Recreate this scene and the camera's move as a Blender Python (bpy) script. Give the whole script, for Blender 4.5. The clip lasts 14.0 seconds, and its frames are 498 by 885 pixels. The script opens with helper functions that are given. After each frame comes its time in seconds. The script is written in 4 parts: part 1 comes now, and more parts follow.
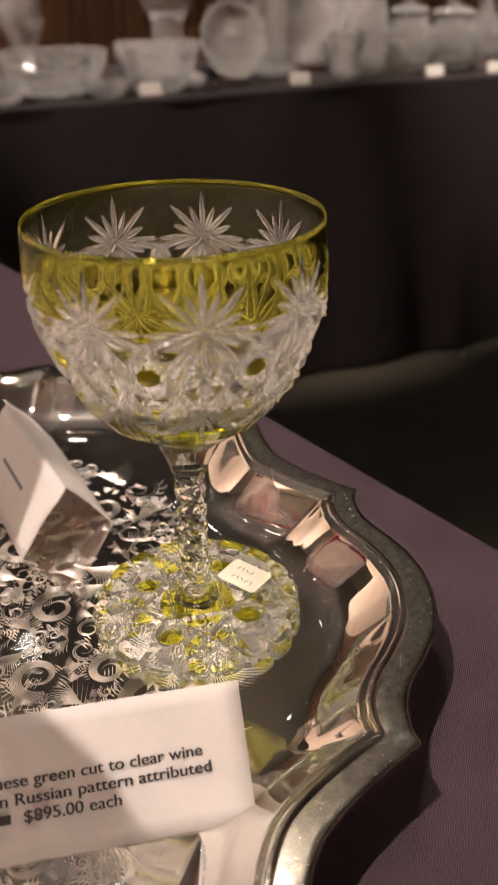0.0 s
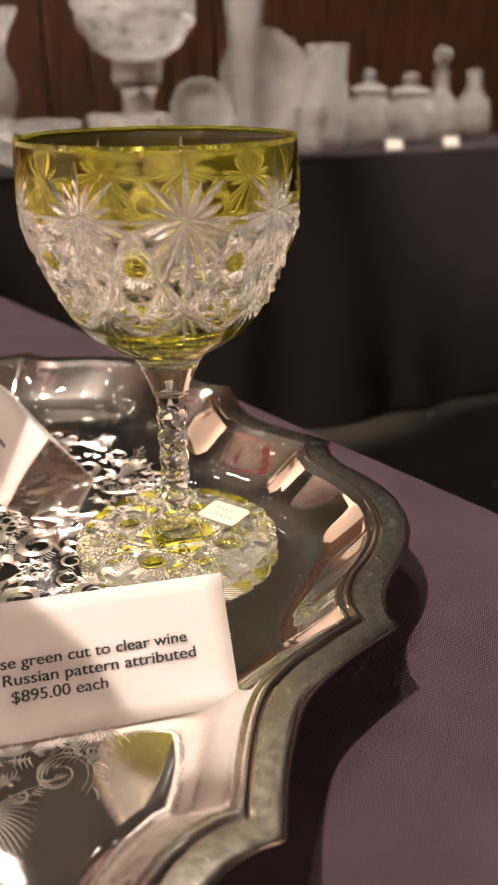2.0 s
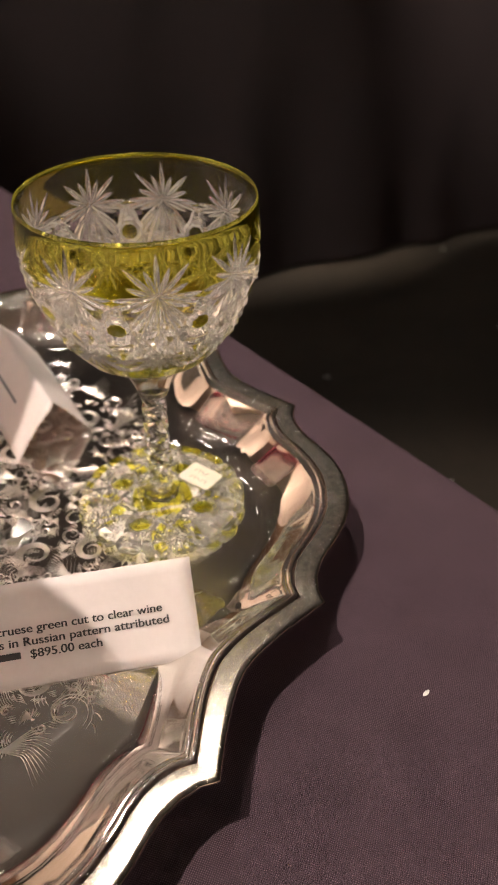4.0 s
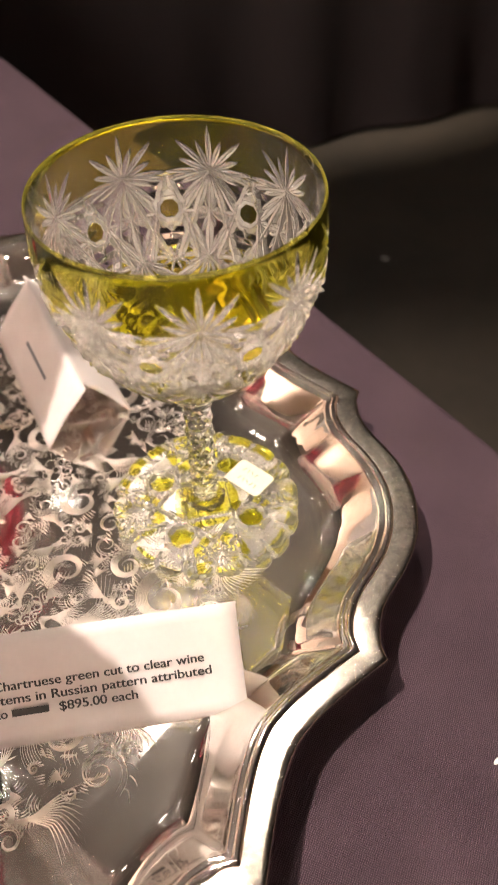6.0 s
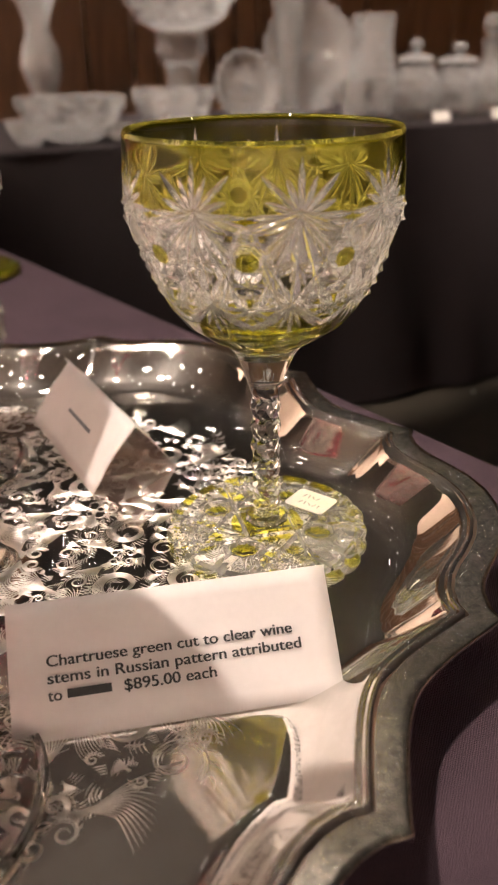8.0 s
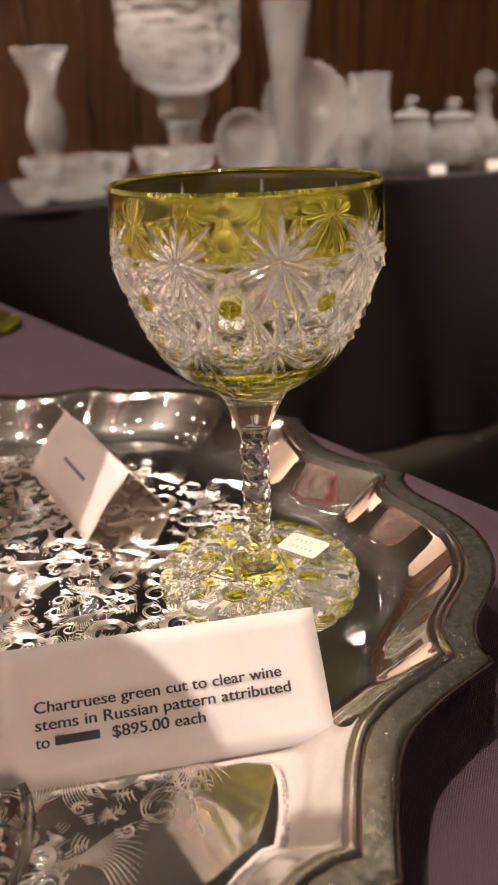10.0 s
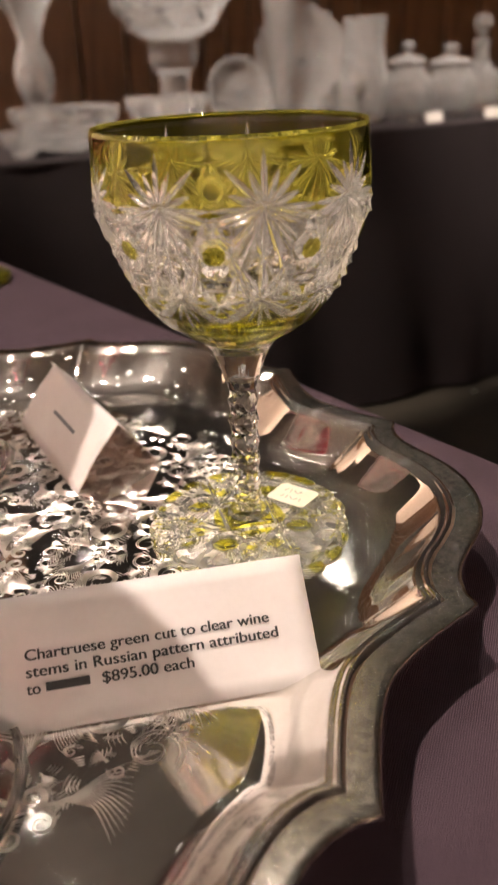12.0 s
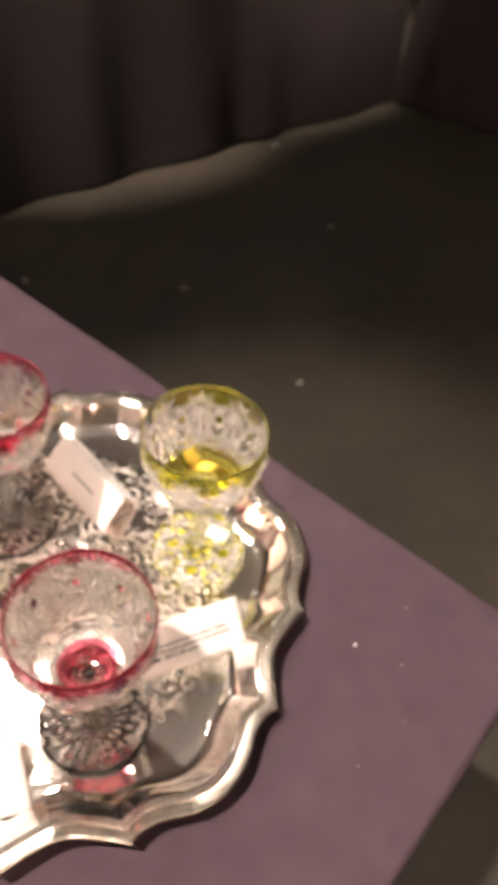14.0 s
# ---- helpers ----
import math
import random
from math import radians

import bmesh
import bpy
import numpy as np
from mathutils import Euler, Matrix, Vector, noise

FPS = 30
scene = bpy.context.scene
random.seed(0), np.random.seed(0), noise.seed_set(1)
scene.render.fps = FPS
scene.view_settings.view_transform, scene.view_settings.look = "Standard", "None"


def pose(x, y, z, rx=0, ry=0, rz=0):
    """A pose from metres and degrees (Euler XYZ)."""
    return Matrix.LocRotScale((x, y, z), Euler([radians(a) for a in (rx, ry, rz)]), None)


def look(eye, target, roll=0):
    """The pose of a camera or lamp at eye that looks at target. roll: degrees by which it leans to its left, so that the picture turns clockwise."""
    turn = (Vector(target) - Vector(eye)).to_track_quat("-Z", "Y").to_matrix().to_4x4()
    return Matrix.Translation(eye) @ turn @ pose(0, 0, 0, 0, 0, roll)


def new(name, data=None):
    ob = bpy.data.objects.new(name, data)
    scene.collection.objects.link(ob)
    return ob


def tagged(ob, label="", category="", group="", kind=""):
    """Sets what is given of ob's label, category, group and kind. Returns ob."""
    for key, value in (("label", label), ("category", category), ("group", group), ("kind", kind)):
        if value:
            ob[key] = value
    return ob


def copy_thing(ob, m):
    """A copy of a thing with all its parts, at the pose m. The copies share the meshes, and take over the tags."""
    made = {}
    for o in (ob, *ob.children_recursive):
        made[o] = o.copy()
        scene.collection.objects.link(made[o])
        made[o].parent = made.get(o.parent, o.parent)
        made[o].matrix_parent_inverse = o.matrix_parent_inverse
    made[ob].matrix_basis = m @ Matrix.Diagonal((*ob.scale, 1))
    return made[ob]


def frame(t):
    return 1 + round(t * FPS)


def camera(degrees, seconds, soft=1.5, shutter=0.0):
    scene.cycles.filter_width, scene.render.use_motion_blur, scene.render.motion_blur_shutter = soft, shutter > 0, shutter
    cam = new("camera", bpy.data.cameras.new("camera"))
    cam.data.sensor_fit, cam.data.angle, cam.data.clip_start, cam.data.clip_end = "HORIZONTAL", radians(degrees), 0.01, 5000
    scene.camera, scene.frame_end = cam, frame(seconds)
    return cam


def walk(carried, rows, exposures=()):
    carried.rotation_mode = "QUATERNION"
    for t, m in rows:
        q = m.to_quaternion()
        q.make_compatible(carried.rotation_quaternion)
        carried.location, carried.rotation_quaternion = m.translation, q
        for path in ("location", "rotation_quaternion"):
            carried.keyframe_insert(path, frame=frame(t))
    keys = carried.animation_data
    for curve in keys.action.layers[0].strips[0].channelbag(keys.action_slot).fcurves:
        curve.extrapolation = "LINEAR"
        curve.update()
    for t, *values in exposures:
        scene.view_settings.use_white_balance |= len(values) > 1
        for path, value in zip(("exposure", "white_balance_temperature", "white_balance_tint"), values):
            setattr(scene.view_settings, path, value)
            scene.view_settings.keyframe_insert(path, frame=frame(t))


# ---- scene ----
cam = camera(34.1, 14.0, soft=1.3, shutter=0.3)
cam.data.dof.use_dof = True
cam.data.dof.focus_distance = 0.22
cam.data.dof.aperture_fstop = 25.0
PATH = [
    (0, (0.0178, -0.1907, 0.9259), (0.005, 1.921, -0.297), -0.9),
    (0.5, (0.0137, -0.1878, 0.9286), (0.050, 1.976, -0.199), 0.0),
    (1, (0.0181, -0.2145, 0.9052), (0.093, 1.983, -0.153), 0.1),
    (1.5, (0.0109, -0.2056, 0.8906), (0.081, 1.999, -0.152), -0.7),
    (2, (0.0148, -0.2201, 0.8928), (0.093, 1.994, -0.128), -0.5),
    (2.5, (0.0180, -0.2107, 0.8898), (0.055, 1.943, -0.256), -1.2),
    (3, (0.0163, -0.1905, 0.9202), (0.061, 1.851, -0.416), -0.6),
    (3.5, (0.0292, -0.2359, 0.9584), (0.081, 1.751, -0.457), 0.2),
    (6, (0.0269, -0.1711, 0.9765), (-0.085, 1.473, -0.823), -1.9),
    (6.5, (0.0174, -0.1618, 0.9850), (-0.111, 1.509, -0.788), -1.3),
    (7, (0.0036, -0.1932, 0.9473), (-0.103, 1.690, -0.601), -0.0),
    (7.5, (0.0023, -0.2274, 0.9132), (-0.060, 1.894, -0.292), -0.3),
    (8, (-0.0026, -0.2188, 0.8976), (-0.027, 1.965, -0.191), -1.1),
    (8.5, (0.0005, -0.2192, 0.8959), (-0.030, 1.999, -0.121), -1.6),
    (9, (0.0020, -0.2217, 0.8969), (-0.042, 2.020, -0.066), -2.1),
    (11.5, (0.0031, -0.2211, 0.8959), (-0.035, 2.027, -0.052), -2.3),
    (12, (0.0051, -0.2219, 0.8950), (-0.033, 1.970, -0.177), -2.7),
    (12.5, (0.0114, -0.2227, 0.9068), (-0.044, 1.860, -0.364), -3.6),
    (13, (0.0313, -0.2491, 0.9833), (-0.049, 1.662, -0.532), -4.3),
    (13.5, (0.0371, -0.2655, 1.0488), (0.034, 1.452, -0.683), -2.4),
    (14, (-0.0716, -0.2982, 1.2121), (0.436, 1.249, -0.605), 7.3),
]
walk(cam, [(t, look(eye, target, roll)) for t, eye, target, roll in PATH],
     [(0, -0.1), (0.5, 0.0), (1, 0.3), (1.5, 0.6), (2, 0.35), (2.5, 0.45), (3, 0.35), (3.5, -0.1), (5.8, 0.5), (6, 0.5), (6.5, 0.2), (7.5, 0.1), (8.5, 0.15),
      (11.5, 0.2), (12, 0.15), (12.5, 0.15), (13, 0.15), (13.5, 0.65), (14, 1.0)])

TRAY_Z = 0.757          # upper face of the tray's flat middle
CLOTH_Z = 0.75
TRAY_C = (-0.1037, -0.015)


# ---------------------------------------------------------------- light
world = bpy.data.worlds.new("world")
scene.world = world
world.use_nodes = True
world.node_tree.nodes["Background"].inputs[0].default_value = (0.9, 0.75, 0.6, 1)
world.node_tree.nodes["Background"].inputs[1].default_value = 0.003


def spot(place, target, watts, cone=60, size=0.05, colour=(1.0, 0.815, 0.69), blend=0.6):
    data = bpy.data.lights.new("spot_light", "SPOT")
    data.energy, data.spot_size, data.spot_blend = watts, radians(cone), blend
    data.shadow_soft_size, data.color = size, colour
    ob = new("spot_light", data)
    ob.matrix_world = look(place, target)
    return ob


SPOTS = [
    ((-0.74, -0.33, 3.05), (-0.05, 0.0, 0.75), 300, 34, 0.04),
    ((-0.30, 1.00, 3.05), (-0.02, 0.0, 0.80), 75, 24, 0.05),
    ((-0.35, 1.05, 3.05), (-0.12, 2.16, 1.05), 760, 25, 0.03),
    ((0.80, 1.20, 3.05), (0.66, 2.28, 0.98), 760, 30, 0.03),
    ((-1.5, 0.8, 3.05), (-0.42, 1.80, 0.95), 800, 22, 0.022),
    # front lamp, unseen, added to lift the near side of the bowl
    ((0.35, -2.3, 3.05), (0.0, 0.0, 0.82), 8, 22, 0.022),
    # wall washers, unseen, added so that the walls bounce light on silver and glass
    ((-2.38, 0.99, 3.05), (-2.9, 1.85, 1.2), 380, 100, 0.08),
    ((-3.3, -0.6, 3.05), (-4.4, -0.8, 1.7), 620, 110, 0.08),
    ((-2.2, -3.4, 3.05), (-2.0, -4.7, 1.7), 620, 110, 0.08),
    ((1.2, -3.2, 3.05), (1.6, -4.6, 1.7), 500, 110, 0.08),
]
for place, target, watts, cone, size in SPOTS:
    spot(place, target, watts, cone, size)


# ---------------------------------------------------------------- materials
def material(name):
    m = bpy.data.materials.new(name)
    m.use_nodes = True
    nt = m.node_tree
    return m, nt, nt.nodes["Principled BSDF"]


def node(nt, kind, **values):
    n = nt.nodes.new(kind)
    for key, value in values.items():
        n.inputs[key.replace("_", " ")].default_value = value
    return n


def ramp(nt, source, stops):
    n = nt.nodes.new("ShaderNodeValToRGB")
    el = n.color_ramp.elements
    while len(el) < len(stops):
        el.new(0.5)
    for e, (p, c) in zip(el, stops):
        e.position, e.color = p, (*c, 1)
    nt.links.new(source, n.inputs[0])
    return n.outputs[0]


def noise_of(nt, scale, detail=4, rough=0.6, stretch=(1, 1, 1)):
    tc = nt.nodes.new("ShaderNodeTexCoord")
    mp = nt.nodes.new("ShaderNodeMapping")
    mp.inputs["Scale"].default_value = stretch
    n = node(nt, "ShaderNodeTexNoise", Scale=scale, Detail=detail, Roughness=rough)
    nt.links.new(tc.outputs["Object"], mp.inputs[0])
    nt.links.new(mp.outputs[0], n.inputs["Vector"])
    return n.outputs["Fac"]


def bump(nt, bs, height, strength, distance):
    b = node(nt, "ShaderNodeBump", Strength=strength, Distance=distance)
    nt.links.new(height, b.inputs["Height"])
    nt.links.new(b.outputs[0], bs.inputs["Normal"])
    return b


def speckled(name, dark, light, scale, rough=0.6, metal=0.0, relief=0.0, fine=0.0, stretch=(1, 1, 1)):
    m, nt, bs = material(name)
    big, small = noise_of(nt, scale, 5, 0.6, stretch), noise_of(nt, scale * 9, 3, 0.6, stretch)
    mix = nt.nodes.new("ShaderNodeMath")
    mix.operation = "MULTIPLY_ADD"
    mix.inputs[1].default_value = 0.35
    nt.links.new(small, mix.inputs[0])
    nt.links.new(big, mix.inputs[2])
    nt.links.new(ramp(nt, mix.outputs[0], [(0.45, dark), (0.85, light)]), bs.inputs["Base Color"])
    bs.inputs["Roughness"].default_value, bs.inputs["Metallic"].default_value = rough, metal
    if relief:
        bump(nt, bs, small, relief, fine or 0.001)
    return m


def glass(name, tint, rough=0.0, scatter=0.0, body=None, back=0.45):
    """Lead glass. scatter: matt share standing in for lamp light refracted by the cuts."""
    m, nt, bs = material(name)
    bs.inputs["Base Color"].default_value = (*tint, 1)
    bs.inputs["Transmission Weight"].default_value = 1.0
    bs.inputs["Roughness"].default_value = rough
    bs.inputs["IOR"].default_value = 1.54
    if scatter:
        body = body or tint
        tl = node(nt, "ShaderNodeBsdfTranslucent", Color=(*body, 1))
        df = node(nt, "ShaderNodeBsdfDiffuse", Color=(*body, 1))
        inner, outer = nt.nodes.new("ShaderNodeMixShader"), nt.nodes.new("ShaderNodeMixShader")
        inner.inputs[0].default_value, outer.inputs[0].default_value = back, scatter
        nt.links.new(tl.outputs[0], inner.inputs[1])
        nt.links.new(df.outputs[0], inner.inputs[2])
        nt.links.new(bs.outputs[0], outer.inputs[1])
        nt.links.new(inner.outputs[0], outer.inputs[2])
        nt.links.new(outer.outputs[0], nt.nodes["Material Output"].inputs[0])
    return m


CLEAR = glass("clear_crystal", (1, 1, 1))
CUT = glass("cut_crystal", (1, 1, 1), 0.06, 0.125, (1.0, 0.95, 0.87), 0.5)
# larger matt share makes up for lamp light that the red bowls block
CUT_RED = glass("cut_crystal_over_red", (1, 0.97, 0.97), 0.0, 0.25, (0.95, 0.9, 0.88), 0.3)
CUT_FOOT = glass("cut_crystal_foot", (1, 1, 1), 0.05, 0.06, (0.95, 0.94, 0.9), 0.6)
CHARTREUSE_FOOT = glass("chartreuse_foot_glass", (0.76, 0.72, 0.02), 0.03, 0.03, (0.80, 0.72, 0.008), 0.6)
CHARTREUSE = glass("chartreuse_glass", (0.82, 0.76, 0.02), 0.02, 0.007, (0.95, 0.88, 0.01), 0.4)
CRANBERRY = glass("cranberry_glass", (0.85, 0.05, 0.12), 0.0, 0.08, (0.85, 0.05, 0.10))
BACK_CRYSTAL = glass("cut_crystal_far", (0.98, 0.99, 1.0), 0.04, 0.11, (0.95, 0.95, 0.95), 0.6)
DARK_GREEN = glass("olive_glass", (0.45, 0.48, 0.05), 0.0, 0.1, (0.3, 0.33, 0.04))

# silver plate, tarnished in patches and finely scratched
SILVER, nt, bs = material("silver_plate")
bs.inputs["Metallic"].default_value = 1.0
nt.links.new(ramp(nt, noise_of(nt, 45, 6, 0.7), [(0.35, (0.76, 0.73, 0.68)), (0.7, (0.92, 0.90, 0.87))]), bs.inputs["Base Color"])
nt.links.new(ramp(nt, noise_of(nt, 160, 5, 0.7), [(0.35, (0.015, 0.015, 0.015)), (0.8, (0.07, 0.07, 0.07))]), bs.inputs["Roughness"])
bump(nt, bs, noise_of(nt, 700, 3, 0.6), 0.02, 0.0004)

def worn(m, share, rough, colour):
    """Fine scratches give the polished plate a second, broad sheen."""
    nt = m.node_tree
    gl = node(nt, "ShaderNodeBsdfAnisotropic", Color=(*colour, 1), Roughness=rough)
    mx = nt.nodes.new("ShaderNodeMixShader")
    mx.inputs[0].default_value = share
    nt.links.new(nt.nodes["Principled BSDF"].outputs[0], mx.inputs[1])
    nt.links.new(gl.outputs[0], mx.inputs[2])
    nt.links.new(mx.outputs[0], nt.nodes["Material Output"].inputs[0])


worn(SILVER, 0.04, 0.36, (0.88, 0.85, 0.81))

EDGE_SILVER, nt, bs = material("worn_silver_edge")
bs.inputs["Metallic"].default_value = 1.0
nt.links.new(ramp(nt, noise_of(nt, 520, 6, 0.8), [(0.30, (0.24, 0.23, 0.20)), (0.62, (0.66, 0.62, 0.54))]), bs.inputs["Base Color"])
nt.links.new(ramp(nt, noise_of(nt, 320, 5, 0.7), [(0.35, (0.12, 0.12, 0.12)), (0.75, (0.28, 0.28, 0.28))]), bs.inputs["Roughness"])
bump(nt, bs, noise_of(nt, 900, 4, 0.7), 0.15, 0.0004)

ENGRAVED, nt, bs = material("bright_cut_silver")
bs.inputs["Metallic"].default_value, bs.inputs["Roughness"].default_value = 1.0, 0.28
nt.links.new(ramp(nt, noise_of(nt, 300, 4, 0.7), [(0.35, (0.80, 0.76, 0.71)), (0.7, (0.95, 0.92, 0.88))]), bs.inputs["Base Color"])
bump(nt, bs, noise_of(nt, 1500, 2, 0.6), 0.3, 0.0003)

CHASED, nt, bs = material("chased_silver")
bs.inputs["Metallic"].default_value = 1.0
nt.links.new(ramp(nt, noise_of(nt, 90, 6, 0.75), [(0.35, (0.70, 0.67, 0.62)), (0.7, (0.90, 0.88, 0.84))]), bs.inputs["Base Color"])
nt.links.new(ramp(nt, noise_of(nt, 240, 5, 0.7), [(0.35, (0.03, 0.03, 0.03)), (0.8, (0.14, 0.14, 0.14))]), bs.inputs["Roughness"])
bump(nt, bs, noise_of(nt, 900, 3, 0.6), 0.03, 0.0004)


worn(CHASED, 0.035, 0.30, (0.88, 0.85, 0.81))


def cloth(name, dark, light):
    m, nt, bs = material(name)
    tc = nt.nodes.new("ShaderNodeTexCoord")
    mp = nt.nodes.new("ShaderNodeMapping")
    mp.inputs["Rotation"].default_value = (0, 0, radians(20))
    nt.links.new(tc.outputs["Object"], mp.inputs[0])
    w1 = node(nt, "ShaderNodeTexWave", Scale=560.0, Distortion=3.0, Detail=2.0)
    w2 = node(nt, "ShaderNodeTexWave", Scale=560.0, Distortion=3.0, Detail=2.0)
    w2.bands_direction = "Y"
    for w in (w1, w2):
        nt.links.new(mp.outputs[0], w.inputs["Vector"])
    mul = nt.nodes.new("ShaderNodeMath")
    mul.operation = "MULTIPLY"
    nt.links.new(w1.outputs["Fac"], mul.inputs[0])
    nt.links.new(w2.outputs["Fac"], mul.inputs[1])
    faded = nt.nodes.new("ShaderNodeMath")
    faded.operation = "MULTIPLY"
    faded.inputs[1].default_value = 0.30
    nt.links.new(noise_of(nt, 40, 5), faded.inputs[0])
    add = nt.nodes.new("ShaderNodeMath")
    add.operation = "MULTIPLY_ADD"
    add.inputs[1].default_value = 0.9
    nt.links.new(mul.outputs[0], add.inputs[0])
    nt.links.new(faded.outputs[0], add.inputs[2])
    nt.links.new(ramp(nt, add.outputs[0], [(0.12, dark), (0.80, light)]), bs.inputs["Base Color"])
    bs.inputs["Roughness"].default_value = 0.75
    bs.inputs["Specular IOR Level"].default_value = 0.2
    bump(nt, bs, mul.outputs[0], 0.9, 0.0005)
    return m


PURPLE = cloth("purple_twill", (0.040, 0.026, 0.037), (0.165, 0.112, 0.143))
BLACK_CLOTH = cloth("black_skirt_cloth", (0.014, 0.011, 0.012), (0.030, 0.023, 0.026))
PAPER = speckled("white_card", (0.66, 0.65, 0.66), (0.73, 0.72, 0.73), 60, 0.55, 0, 0.05, 0.0002)
nt = PAPER.node_tree                       # thin paper lets some warm light through
tl = node(nt, "ShaderNodeBsdfTranslucent", Color=(0.72, 0.45, 0.32, 1))
mx = nt.nodes.new("ShaderNodeMixShader")
mx.inputs[0].default_value = 0.22
nt.links.new(nt.nodes["Principled BSDF"].outputs[0], mx.inputs[1])
nt.links.new(tl.outputs[0], mx.inputs[2])
nt.links.new(mx.outputs[0], nt.nodes["Material Output"].inputs[0])
# white paper coloured darker, in place of the bowl's missing shadow on the sticker
DIMMED_PAPER = speckled("dimmed_white_paper", (0.42, 0.41, 0.38), (0.50, 0.49, 0.46), 90, 0.6, 0, 0.05, 0.0002)
INK = speckled("black_ink", (0.012, 0.012, 0.014), (0.03, 0.03, 0.03), 300, 0.5)
PENCIL = speckled("grey_pencil", (0.10, 0.10, 0.12), (0.2, 0.2, 0.22), 300, 0.6)
FLOOR_M = speckled("dark_hall_floor", (0.025, 0.022, 0.017), (0.048, 0.041, 0.031), 3.0, 0.55, 0, 0.2, 0.001)
PLASTER = speckled("dark_plaster", (0.05, 0.045, 0.04), (0.08, 0.07, 0.06), 2.5, 0.8, 0, 0.2, 0.002)
GREY_CEILING = speckled("ceiling_paint", (0.12, 0.105, 0.095), (0.17, 0.15, 0.135), 1.5, 0.8, 0, 0.2, 0.002)
CREAM = speckled("cream_plaster", (0.56, 0.44, 0.36), (0.68, 0.55, 0.46), 2.5, 0.8, 0, 0.2, 0.002)
WOOD = speckled("brown_wood_panel", (0.065, 0.030, 0.014), (0.20, 0.095, 0.042), 5.0, 0.45, 0, 0.2, 0.001, (6, 6, 0.5))
DARK_METAL = speckled("black_lamp_metal", (0.02, 0.02, 0.02), (0.04, 0.04, 0.04), 30, 0.4, 0.6)
LINT = speckled("white_lint", (0.7, 0.7, 0.68), (0.85, 0.85, 0.82), 90, 0.9)
TABLE_WOOD = speckled("table_laminate", (0.2, 0.15, 0.1), (0.3, 0.23, 0.16), 20, 0.5)
GLOW, nt, bs = material("lamp_lens")
bs.inputs["Emission Color"].default_value = (1.0, 0.87, 0.77, 1)
bs.inputs["Emission Strength"].default_value = 70.0
PIN_GLOW, nt, bs = material("pin_lamp_lens")
bs.inputs["Emission Color"].default_value = (1.0, 0.88, 0.78, 1)
bs.inputs["Emission Strength"].default_value = 80.0


# ---------------------------------------------------------------- mesh helpers
def mesh_of(name, verts, faces, mats, index=None, smooth=False):
    me = bpy.data.meshes.new(name)
    me.from_pydata(np.asarray(verts, float), [], [tuple(map(int, f)) for f in faces] if not isinstance(faces, list) else faces)
    for m in mats:
        me.materials.append(m)
    if index is not None:
        me.polygons.foreach_set("material_index", np.asarray(index, dtype=np.int32))
    me.polygons.foreach_set("use_smooth", np.full(len(me.polygons), smooth))
    me.update()
    return me


def outward(me):
    """Turns a closed mesh's faces so that they look outwards, which glass needs."""
    bm = bmesh.new()
    bm.from_mesh(me)
    if bm.calc_volume(signed=True) < 0:
        bmesh.ops.reverse_faces(bm, faces=bm.faces[:])
        bm.to_mesh(me)
    bm.free()
    return me


def part_mesh(name, me, parent, label=""):
    ob = new(name, me)
    ob.parent = parent
    return tagged(ob, label)


def part(name, bm, mat, parent, label="", smooth=False):
    me = bpy.data.meshes.new(name)
    bm.to_mesh(me)
    bm.free()
    me.materials.append(mat)
    me.polygons.foreach_set("use_smooth", np.full(len(me.polygons), smooth))
    return part_mesh(name, me, parent, label)


def thing(name, m, label, category, group="", kind=""):
    ob = new(name)
    ob.empty_display_size = 0.02
    ob.matrix_world = m
    return tagged(ob, label, category, group, kind)


def grid_faces(rows, cols, wrap=True):
    i, j = np.meshgrid(np.arange(rows - 1), np.arange(cols if wrap else cols - 1), indexing="ij")
    k = (j + 1) % cols
    return np.stack([i * cols + j, i * cols + k, (i + 1) * cols + k, (i + 1) * cols + j], -1).reshape(-1, 4)


def box_bm(sx, sy, sz, centre=(0, 0, 0), bevel=0.0, segs=2):
    bm = bmesh.new()
    bmesh.ops.create_cube(bm, size=1, matrix=Matrix.Translation(centre) @ Matrix.Diagonal((sx, sy, sz, 1)))
    if bevel:
        bmesh.ops.bevel(bm, geom=bm.edges[:], offset=bevel, segments=segs, affect="EDGES", profile=0.5)
    return bm


def lathe(profile, cols, shape=None):
    """Verts and faces turned from (radius, height) rows; shape(angles, row) scales the radius."""
    a = np.linspace(0, 2 * np.pi, cols, endpoint=False)
    verts = []
    for n, (r, z) in enumerate(profile):
        k = shape(a, n / (len(profile) - 1)) if shape else 1.0
        verts.append(np.stack([r * k * np.cos(a), r * k * np.sin(a), np.full(cols, z)], -1))
    return np.concatenate(verts), grid_faces(len(profile), cols)[:, ::-1]


def smooth_profile(points, count, passes=2):
    p = np.array(points, float)
    d = np.concatenate([[0], np.cumsum(np.hypot(*np.diff(p, axis=0).T))])
    s = np.linspace(0, d[-1], count)
    out = np.stack([np.interp(s, d, p[:, 0]), np.interp(s, d, p[:, 1])], -1)
    for _ in range(passes):
        out[1:-1] = (out[:-2] + 2 * out[1:-1] + out[2:]) / 4
    return out, s


